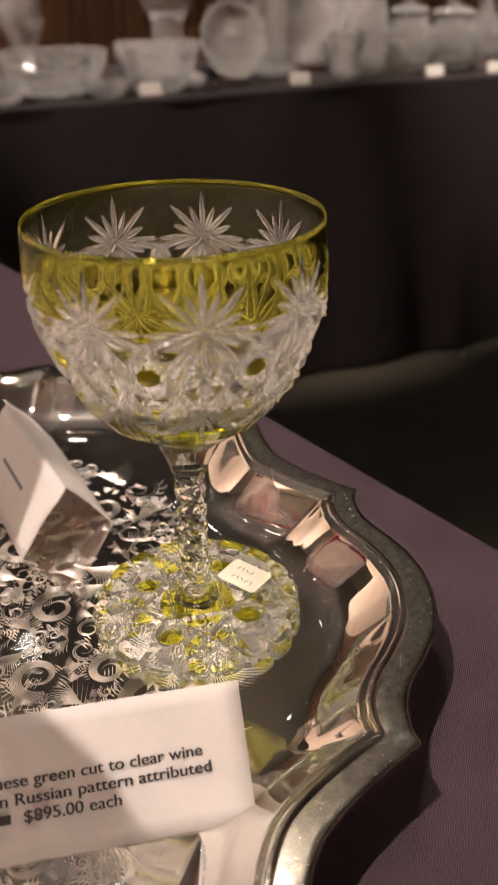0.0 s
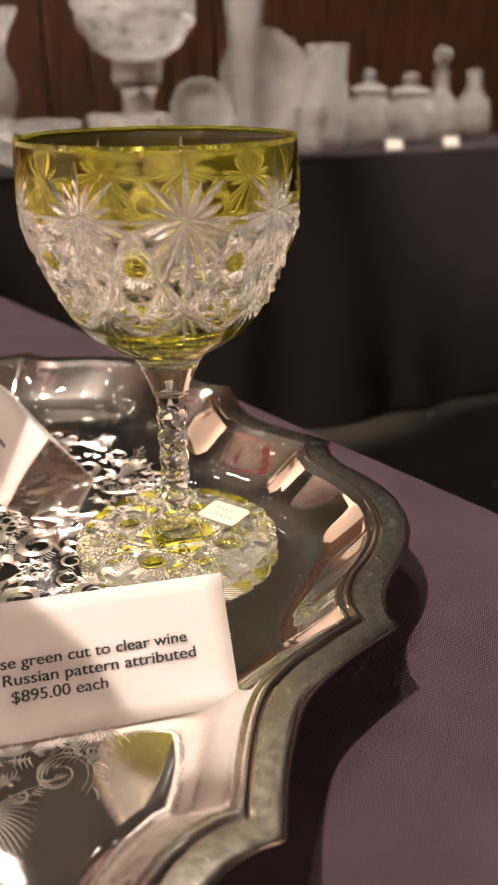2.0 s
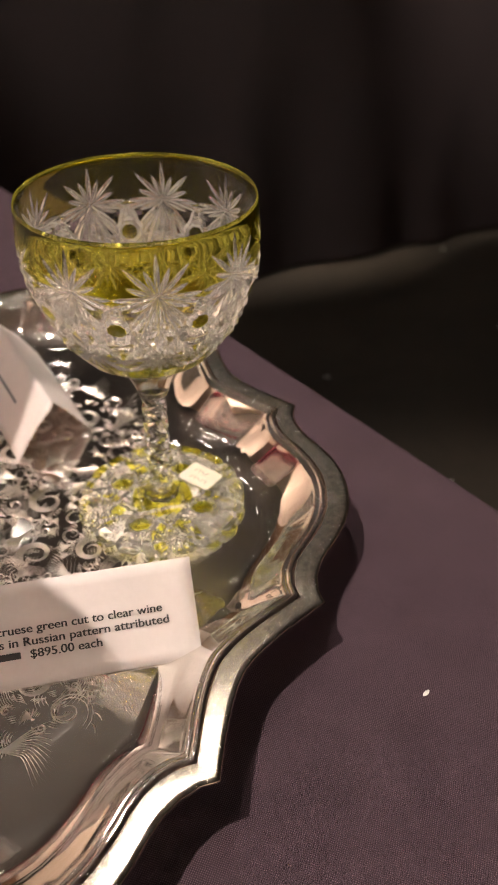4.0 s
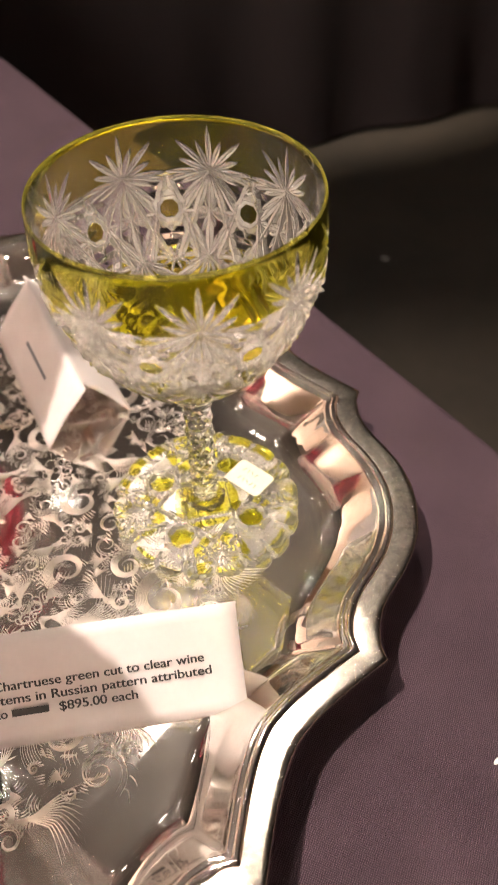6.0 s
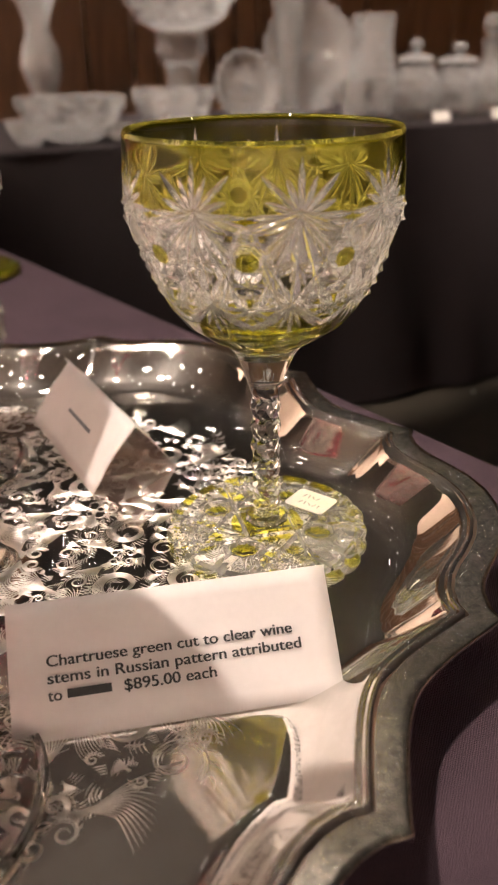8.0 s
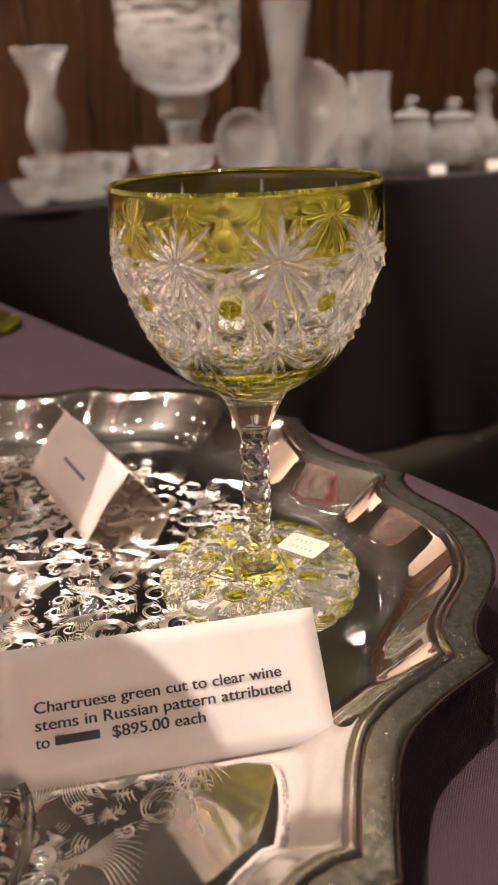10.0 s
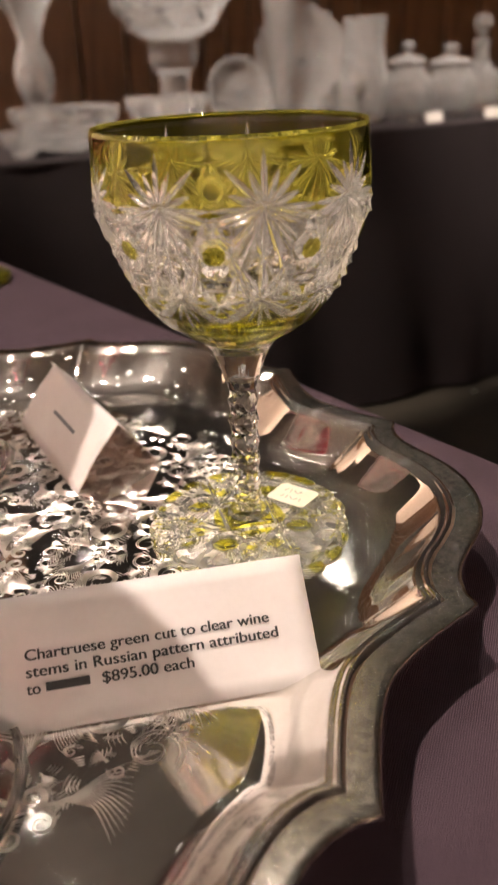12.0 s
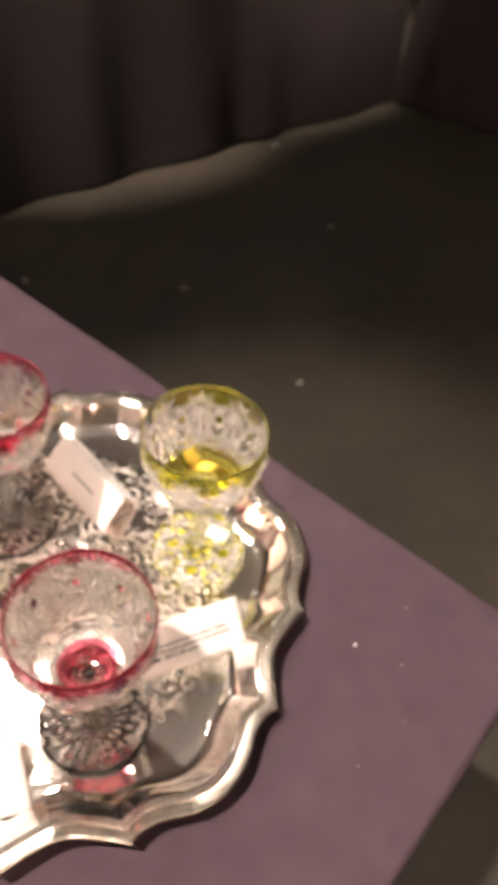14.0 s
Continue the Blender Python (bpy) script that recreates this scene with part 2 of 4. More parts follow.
# ---------------------------------------------------------------- cut-glass patterns
def star(x, y, rays, length, wide, turn=0.0):
    """Depth of a cut star: lens-shaped V grooves that meet in a point."""
    rho, phi = np.hypot(x, y), np.arctan2(y, x) + turn
    step = 2 * np.pi / rays
    d = phi - np.round(phi / step) * step
    odd = (np.round(phi / step).astype(int) % 2) == 1
    reach = np.where(odd, length * 0.72, length)
    along, off = rho * np.cos(d), np.abs(rho * np.sin(d))
    f = np.clip(along / reach, 0, 1)
    w = wide * (0.25 + 1.6 * f) * np.clip(1 - f, 0, 1) ** 0.8
    return np.where(rho < length, np.clip(w - off, 0, None), 0)


def groove(x, y, x0, y0, x1, y1, wide):
    dx, dy = x1 - x0, y1 - y0
    n = math.hypot(dx, dy)
    f = np.clip(((x - x0) * dx + (y - y0) * dy) / (n * n), 0, 1)
    return np.clip(wide - np.hypot(x - x0 - f * dx, y - y0 - f * dy), 0, None)


def octagon(x, y):
    ax, ay = np.abs(x), np.abs(y)
    return np.maximum(np.maximum(ax, ay), (ax + ay) / 1.4142)


BOWL = [(0.0353, 0.1205), (0.0357, 0.1195), (0.0362, 0.112), (0.0366, 0.104), (0.0362, 0.099), (0.0345, 0.0935),
        (0.0322, 0.088), (0.0296, 0.082), (0.0262, 0.0755), (0.0222, 0.0705), (0.0165, 0.0665), (0.0110, 0.0632), (0.0088, 0.0600), (0.0072, 0.0565), (0.0058, 0.0530), (0.0052, 0.0505)]
STARS, STAR_TURN = 9, radians(-77.3)


def bowl_mesh(name, coloured, cols, rows, red=False):
    prof, s = smooth_profile(BOWL, rows, 2)
    s = s * 1000
    zs = prof[:, 1]
    row_s = lambda z: float(np.interp(-z, -zs, s))  # noqa: E731
    s1, s2, s3 = row_s(0.1045), row_s(0.094), row_s(0.0815)
    a = np.linspace(0, 2 * np.pi, cols, endpoint=False)
    A, Sg = np.meshgrid(a, s, indexing="xy")
    R = np.repeat(prof[:, :1], cols, 1) * 1000
    sector = 2 * np.pi / STARS
    near = (A - STAR_TURN + sector / 2) % sector - sector / 2          # from the nearest star line
    half = (A - STAR_TURN) % sector - sector / 2                       # from the nearest button line
    xn, xh = near * R, half * R
    depth = star(xn, Sg - s1, 16, 13.0, 1.5, np.pi / 2)
    depth = np.maximum(depth, star(xn, Sg - s3, 16, 11.0, 1.05, np.pi / 2))
    depth = np.maximum(depth, star(xn, Sg - (s1 + s3) / 2, 8, 6.0, 1.3, np.pi / 8))
    depth = np.maximum(depth, star(xh, Sg - s3 - 0.5, 8, 5.8, 0.8, np.pi / 8))
    wid = sector * 34.0
    for side in (-1, 1):
        depth = np.maximum(depth, groove(xn * side, Sg, 0, s1, wid / 2, s2 + 6.2, 1.1))
        depth = np.maximum(depth, groove(xn * side, Sg, 0, s3, wid / 2, s2 - 6.2, 1.1))
        depth = np.maximum(depth, groove(xn * side, Sg, 0, s3, wid / 2, s3 + 8.5, 0.9))
    # the buttons stand proud inside an eight-sided moat
    oc = octagon(xh, Sg - s2)
    moat = np.clip((oc - 2.6) * 1.3, 0, 1.7) * np.clip((5.2 - oc) / 1.5, 0, 1)
    depth = np.where(oc < 2.6, 0, np.maximum(depth * (oc > 3.6), moat))
    # long straight cuts join the stars into a net
    belt = np.clip((Sg - s1 - 1.0) / 2, 0, 1) * np.clip((s3 - 2.5 - Sg) / 2, 0, 1) * (oc > 4.2)
    net = groove(xn, Sg, 0, s1, 0, s3, 1.25)
    for side in (-1, 1):
        net = np.maximum(net, groove(xn * side, Sg, 0, s3, wid / 2, s3, 0.5))
        net = np.maximum(net, groove(xn * side, Sg, 0, (s1 + s3) / 2, wid / 2, (s1 + s3) / 2, 1.0))
        net = np.maximum(net, groove(xn * side, Sg, 0, s1, wid * 0.36, s3, 1.25))
        net = np.maximum(net, groove(xn * side, Sg, wid * 0.5, s1 + 2.5, wid * 0.14, s3, 1.25))
        net = np.maximum(net, groove(xn * side, Sg, 0, s1 - 1.0, wid / 2, s1 + 2.5, 1.0))
    depth = np.maximum(depth, net * (oc > 3.6))
    # the lower edge of the coloured foot of the bowl is cut into points
    low = np.clip((Sg - s3 - 9) / 1.0, 0, 1)
    depth = depth * (1 - low)
    real_cut = depth > 0.10
    cut = real_cut | (belt > 0.4)
    depth = np.minimum(depth * 1.3, 2.1)
    # pointed bosses stand out between the stars
    boss = np.abs((Sg - s2) / 3.5 - np.round((Sg - s2) / 3.5)) * 2
    boss = np.clip(boss, 0, 1) * np.clip(1 - np.abs(xh) / 5.5, 0, 1) * np.clip((Sg - s1) / 1.5, 0, 1) * np.clip((s3 + 5 - Sg) / 2, 0, 1) * (oc > 3.8)
    depth = (depth - 1.1 * boss) / 1000
    # push along the profile's normal
    t = np.gradient(prof, axis=0)
    t /= np.linalg.norm(t, axis=1)[:, None] + 1e-9
    nr, nz = -t[:, 1:2], t[:, 0:1]
    rr, zz = prof[:, :1] - depth * nr, prof[:, 1:2] - depth * nz
    outer = np.stack([rr * np.cos(A), rr * np.sin(A), zz], -1).reshape(-1, 3)
    inside = [(0.0353, 0.1205), (0.0347, 0.1200), (0.0346, 0.112), (0.0341, 0.102), (0.0318, 0.094), (0.0286, 0.086), (0.0248, 0.079),
              (0.0200, 0.0735), (0.0130, 0.0700), (0.006, 0.0688), (0.0004, 0.0686)]
    ip, _ = smooth_profile(inside, 40, 1)
    inner = np.stack([ip[1:, :1] * np.cos(a), ip[1:, :1] * np.sin(a), np.repeat(ip[1:, 1:], cols, 1)], -1).reshape(-1, 3)
    fo = grid_faces(rows, cols)
    base = len(outer)
    rows_i = len(ip) - 1
    first = np.concatenate([np.arange(cols)[:, None], base + np.arange(cols)[:, None]], 1)
    rim = np.stack([first[:, 0], first[:, 1], np.roll(first[:, 1], -1), np.roll(first[:, 0], -1)], -1)
    fi = grid_faces(rows_i, cols) + base
    face_cut = (cut[:-1] | cut[1:])
    green = ~face_cut & (zs[:-1, None] > 0.0632)
    if red:
        face_cut = face_cut | (Sg[:-1] > s1 - 6)
        green = (Sg[:-1] < s1 - 5) & (~(cut[:-1] | cut[1:])) | (oc[:-1] < 2.0) | (Sg[:-1] > s3 + 20)
    idx = np.concatenate([np.where(green, 1, np.where((real_cut[:-1] | real_cut[1:]), 2, 0)).reshape(-1), np.full(len(rim), 1), np.zeros(len(fi), int)])
    verts = np.concatenate([outer, inner, [[0, 0, 0.0505]], [[0, 0, 0.0686]]])
    low_ring = (rows - 1) * cols + np.arange(cols)
    cap = np.stack([low_ring, np.roll(low_ring, -1), np.full(cols, len(verts) - 2)], -1)
    in_ring = base + (rows_i - 1) * cols + np.arange(cols)
    icap = np.stack([np.roll(in_ring, -1), in_ring, np.full(cols, len(verts) - 1)], -1)
    faces = fo[:, ::-1].tolist() + rim[:, ::-1].tolist() + fi.tolist() + cap[:, ::-1].tolist() + icap[:, ::-1].tolist()
    idx = np.concatenate([idx, np.zeros(2 * cols, int)])
    return mesh_of(name, verts, faces, [CLEAR, coloured, CUT_RED if red else CUT], idx, True)


def stem_mesh(name, rows=14, sides=8):
    """A faceted stem, its diamonds staggered row by row."""
    prof = [(0.0050, 0.0512)] + [(0.0041 + 0.0005 * (n % 2), 0.047 - 0.0033 * n) for n in range(rows)] + [(0.0062, 0.0030), (0.0066, 0.0022)]
    prof = [p for p in prof if p[1] > 0.0055 or p[0] > 0.006]
    prof[-2:] = [(0.0060, 0.0066), (0.0070, 0.0047)]
    verts, faces = [], []
    for n, (r, z) in enumerate(prof):
        off = (n % 2) * math.pi / sides
        for k in range(sides):
            b = 2 * math.pi * k / sides + off
            verts.append((r * math.cos(b), r * math.sin(b), z))
    for n in range(len(prof) - 1):
        for k in range(sides):
            i, j = n * sides + k, n * sides + (k + 1) % sides
            if n % 2 == 0:
                u, v = i + sides, (n + 1) * sides + (k - 1) % sides
                faces += [(i, v, u), (i, u, j)]
            else:
                u, v = i + sides, j + sides
                faces += [(i, u, j), (j, u, v)]
    faces += [tuple(range(sides)), tuple(range(len(verts) - 1, len(verts) - 1 - sides, -1))]
    me = mesh_of(name, verts, faces, [CLEAR])
    bm = bmesh.new()
    bm.from_mesh(me)
    bmesh.ops.recalc_face_normals(bm, faces=bm.faces[:])
    bm.to_mesh(me)
    bm.free()
    return me


def foot_mesh(name, coloured, cols=720, rows=130, lobes=18, scalloped=True):
    """A thick scalloped foot, cut from below with stars and buttons on a square net."""
    R = 31.5
    a = np.linspace(0, 2 * np.pi, cols, endpoint=False)
    f = np.linspace(0.02, 1, rows)
    A, F = np.meshgrid(a, f, indexing="xy")
    u = ((A * lobes / (2 * np.pi)) % 1) * 2 - 1
    edge = R - (2.6 * (1 - np.sqrt(np.clip(1 - 0.94 * u * u, 0, 1))) if scalloped else 0.0)
    rho = F * edge
    x, y = rho * np.cos(A - radians(14)), rho * np.sin(A - radians(14))
    depth = np.zeros_like(x)
    keep = np.full(x.shape, 9.0)
    if scalloped:
        for k in range(4):
            b = radians(90 * k + 53)
            bx, by = 17 * math.cos(b), 17 * math.sin(b)
            oc = octagon(x - bx, y - by)
            keep = np.minimum(keep, oc)
            depth = np.maximum(depth, np.clip(np.minimum(oc - 3.4, 1.3), 0, None) * np.clip((6.0 - oc) / 1.8, 0, 1))
            b = radians(90 * k + 2)
            depth = np.maximum(depth, star(x - 23.5 * math.cos(b), y - 23.5 * math.sin(b), 16, 9.5, 1.0))
        for off in (-7.5, 7.5):
            depth = np.maximum(depth, np.clip(0.8 - np.abs(x - off), 0, None))
            depth = np.maximum(depth, np.clip(0.8 - np.abs(y - off), 0, None))
        for c in (-1, 1):
            depth = np.maximum(depth, np.clip(0.7 - np.abs(x + c * y - 17) / 1.414, 0, None))
            depth = np.maximum(depth, np.clip(0.7 - np.abs(x + c * y + 17) / 1.414, 0, None))
        fan = 1 - np.abs(u)
        depth = np.maximum(depth, np.clip(1 - fan * 3, 0, 1) * 0.8 * np.clip((rho - 24) / 3, 0, 1))
        depth = np.where(keep < 3.4, 0, depth)
    else:
        ray = np.abs(((A * 24 / (2 * np.pi)) + 0.5) % 1 - 0.5) * 2
        depth = np.clip(0.9 - ray * rho / 8, 0, 1) * np.clip((rho - 4) / 4, 0, 1) * np.clip((27 - rho) / 5, 0, 1)
    near_star = np.full(x.shape, 99.0)
    for k in range(4):
        b = radians(90 * k + 2)
        near_star = np.minimum(near_star, np.hypot(x - 23.5 * math.cos(b), y - 23.5 * math.sin(b)))
    tinted = (keep < 3.4) | (rho < 11) | ((near_star > 3.0) & (near_star < 9.5)) | (rho > 27.5)
    cut = (depth > 0.1) | (~tinted & scalloped)
    dome = np.interp(rho, [0, 6, 12, 24, 29.5, 31.5], [5.6, 5.4, 5.0, 4.6, 4.0, 2.4])
    top = np.stack([rho * np.cos(A), rho * np.sin(A), dome - 0.5 * depth * (rho > 22) - 0.45 * depth], -1).reshape(-1, 3)
    under = np.interp(rho, [0, 28, 31.5], [0.9, 0.0, 1.6])
    bot = np.stack([rho * np.cos(A), rho * np.sin(A), under + depth * 2.3], -1).reshape(-1, 3)
    n = len(top)
    fo = grid_faces(rows, cols)
    rimrow = (rows - 1) * cols + np.arange(cols)
    side = np.stack([rimrow, rimrow + n, np.roll(rimrow + n, -1), np.roll(rimrow, -1)], -1)
    verts = np.concatenate([top, bot, [[0, 0, 5.6], [0, 0, 0.9]]]) / 1000
    ring = np.arange(cols)
    cap = np.stack([ring, np.roll(ring, -1), np.full(cols, 2 * n)], -1)
    cap2 = np.stack([np.roll(ring, -1) + n, ring + n, np.full(cols, 2 * n + 1)], -1)
    faces = fo[:, ::-1].tolist() + (fo + n).tolist() + side.tolist() + cap.tolist() + cap2.tolist()
    face_cut = (cut[:-1] | cut[1:])
    green = np.where((~face_cut) & scalloped, 1, np.where(face_cut, 2, 0)).reshape(-1)
    idx = np.concatenate([np.zeros(len(fo), int), green, np.zeros(len(side) + 2 * cols, int)])
    me = mesh_of(name, verts, faces, [CLEAR, coloured, CUT_FOOT], idx, True)
    me.set_sharp_from_angle(angle=radians(30))
    return me


# ---------------------------------------------------------------- the hall
BACK_P, BACK_D = Vector((-0.45, 1.53, 0)), Vector((0.922, 0.387, 0)).normalized()      # front of the far table
BACK_N = Vector((-BACK_D.y, BACK_D.x, 0))


def setting(name, bm, mat, label, m=None):
    me = bpy.data.meshes.new(name)
    bm.to_mesh(me)
    bm.free()
    me.materials.append(mat)
    ob = new(name, me)
    if m is not None:
        ob.matrix_world = m
    return tagged(ob, label, name.split("_")[0], kind="structure")


HALL = Matrix.Translation((0, 1.0, 0)) @ Matrix.Rotation(math.atan2(BACK_D.y, BACK_D.x), 4, "Z")
setting("floor", box_bm(9.2, 12.4, 0.1, (0, 0.6, -0.05)), FLOOR_M, "dark grey-brown hall floor with scattered lint", HALL)
setting("ceiling", box_bm(9.2, 12.4, 0.1, (0, 0.6, 3.35)), GREY_CEILING, "grey-brown ceiling with rows of small lamps", HALL)
wall_y = (HALL.inverted() @ (BACK_P + BACK_N * 1.25)).y
# the end without boards is unseen, cream so that the tray mirrors it brightly
wall_n = setting("wall_partition", box_bm(9.0, 0.12, 2.0, (0, wall_y + 0.10, 1.0)), CREAM, "low partition behind brown boards, its unseen cream end added to brighten the tray", HALL)
setting("wall_north", box_bm(9.0, 0.12, 3.3, (0, 6.7, 1.65)), PLASTER, "plain dark wall at the hall's far end", HALL)
# unseen walls, made cream to serve as reflectors
setting("wall_south", box_bm(9.0, 0.12, 3.3, (0, -5.4, 1.65)), CREAM, "plain unseen cream wall, added to throw light on silver and glass", HALL)
setting("wall_east", box_bm(0.12, 12.0, 3.3, (4.5, 0.6, 1.65)), CREAM, "plain unseen cream wall, added to throw light on silver and glass", HALL)
setting("wall_west", box_bm(0.12, 12.0, 3.3, (-4.5, 0.6, 1.65)), CREAM, "plain unseen cream wall, added to throw light on silver and glass", HALL)


def pleated(points, top, bottom, pleat, depth, seed, steps=0.012, flare=0.03):
    """A hanging skirt along a line of points, pleated more and more towards its hem."""
    rng = random.Random(seed)
    pts = [Vector(p) for p in points]
    line = []
    for p, q in zip(pts, pts[1:]):
        n = max(2, int((q - p).length / steps))
        out = Vector(((q - p).y, -(q - p).x, 0)).normalized()
        line += [(p.lerp(q, k / n), out) for k in range(n)]
    line.append((pts[-1], line[-1][1]))
    ph, verts, rows = 0.0, [], 9
    phase = []
    for k in range(len(line)):
        ph += steps / (pleat * (0.75 + 0.5 * noise.noise(Vector((k * steps * 3, seed, 0)))))
        phase.append(ph)
    for r in range(rows):
        f = r / (rows - 1)
        for k, (p, out) in enumerate(line):
            wave = math.sin(phase[k] * 2 * math.pi) * depth * (0.15 + 0.85 * f) + depth * 0.5 * noise.noise(Vector((k * steps * 8, f * 2, seed)))
            q = p + out * (0.004 + flare * f + wave * 0.5 + depth * 0.5 * f)
            lift = 0.012 * noise.noise(Vector((k * steps * 4, 9, seed))) if r == rows - 1 else 0
            verts.append((q.x, q.y, top + (bottom - top) * f + lift))
    return verts, grid_faces(rows, len(line), False)


def covered_table(name, corners, height, mat, label, pleat, depth, seed, flare=0.03):
    """A table under a cloth that hangs to the floor on all its sides. corners: anticlockwise from above."""
    c = [Vector((*p, 0)) for p in corners]
    mid = sum(c, Vector()) / len(c)
    table = thing("table", Matrix.Translation((mid.x, mid.y, 0)), "plain folding table hidden under its cloth", "table")
    inner = [(p - mid) * 0.97 for p in c]
    bm = bmesh.new()
    lo = [bm.verts.new((p.x, p.y, height - 0.035)) for p in inner]
    hi = [bm.verts.new((p.x, p.y, height - 0.004)) for p in inner]
    bm.faces.new(hi), bm.faces.new(lo[::-1])
    for k in range(4):
        bm.faces.new((lo[k], lo[(k + 1) % 4], hi[(k + 1) % 4], hi[k]))
    part("tabletop", bm, TABLE_WOOD, table)
    for p in inner:
        q = p * 0.9
        part("leg", box_bm(0.03, 0.03, height - 0.035, (q.x, q.y, (height - 0.035) / 2), 0.004), DARK_METAL, table)
    # rounded outline of the cloth's top
    ring = []
    rad = 0.022
    for k in range(4):
        p, a, b = c[k], (c[k - 1] - c[k]).normalized(), (c[(k + 1) % 4] - c[k]).normalized()
        for n in range(5):
            f = n / 4
            ring.append(p + a * rad * (1 - f) ** 2 + b * rad * f ** 2)
    verts, faces = [], []
    n = len(ring)
    for out, z in ((0.0, height), (0.0025, height - 0.0008), (0.0042, height - 0.003), (0.005, height - 0.008)):
        for k, p in enumerate(ring):
            d = (ring[(k + 1) % n] - ring[k - 1]).normalized()
            verts.append((p.x + d.y * out, p.y - d.x * out, z))
    faces = [tuple(range(n))] + [tuple(f) for f in grid_faces(4, n)[:, ::-1]]
    sv, sf = pleated(ring + [ring[0]], height - 0.007, 0.012, pleat, depth, seed, flare=flare)
    root = thing(name, Matrix.Identity(4), label, "tablecloth")
    me = mesh_of("cloth_top", verts, faces, [mat], None, True)
    me.polygons[0].use_smooth = False
    part_mesh("cloth_top", me, root)
    part_mesh("skirt", mesh_of("skirt", sv, sf[:, ::-1], [mat], None, True), root, "hanging pleated skirt")
    return root


# the display table: a corner near the tray, its long side running away from it
CORNER = Vector((0.2067, -0.100, 0))
LONG, WIDE = Vector((-0.616, 0.788, 0)).normalized(), Vector((-0.788, -0.616, 0)).normalized()
quad = [CORNER, CORNER + LONG * 1.5, CORNER + LONG * 1.5 + WIDE * 0.76, CORNER + WIDE * 0.76]
covered_table("tablecloth", [(p.x, p.y) for p in quad], CLOTH_Z, PURPLE, "purple-grey woven cloth hanging over the display table", 0.16, 0.012, 3, 0.008)

quad = [BACK_P - BACK_D * 1.0, BACK_P + BACK_D * 1.62, BACK_P + BACK_D * 1.62 + BACK_N * 0.76, BACK_P - BACK_D * 1.0 + BACK_N * 0.76]
covered_table("table_skirt", [(p.x, p.y) for p in quad], 0.70, BLACK_CLOTH, "black pleated skirt round the far display table", 0.42, 0.022, 11)
side_p = Vector((1.12, 2.12, 0))
side_d = Vector((0.79, -0.62, 0)).normalized()
side_n = Vector((0.62, 0.79, 0)).normalized()
quad = [side_p, side_p + side_d * 1.6, side_p + side_d * 1.6 + side_n * 0.7, side_p + side_n * 0.7]
covered_table("table_skirt", [(p.x, p.y) for p in quad], 0.70, BLACK_CLOTH, "black pleated skirt round a side table", 0.2, 0.03, 23)


# ---------------------------------------------------------------- the silver tray
def tray_outline(a):
    """Radius of the tray's scalloped edge by angle: six broad lobes with cusps, six hollows between them."""
    d = (np.degrees(a) - 1.5 + 30) % 60 - 30
    ad = np.abs(d)
    lobe = np.interp(ad, [0, 3, 6, 9, 11, 13, 15, 17, 18.5], [0.1727, 0.1721, 0.1701, 0.1668, 0.1643, 0.1628, 0.1626, 0.1640, 0.1668])
    h = np.clip((30 - ad) / 11.5, 0, 1)
    hollow = 0.1535 + 0.0133 * h ** 1.7
    return np.where(ad <= 18.5, lobe, hollow)


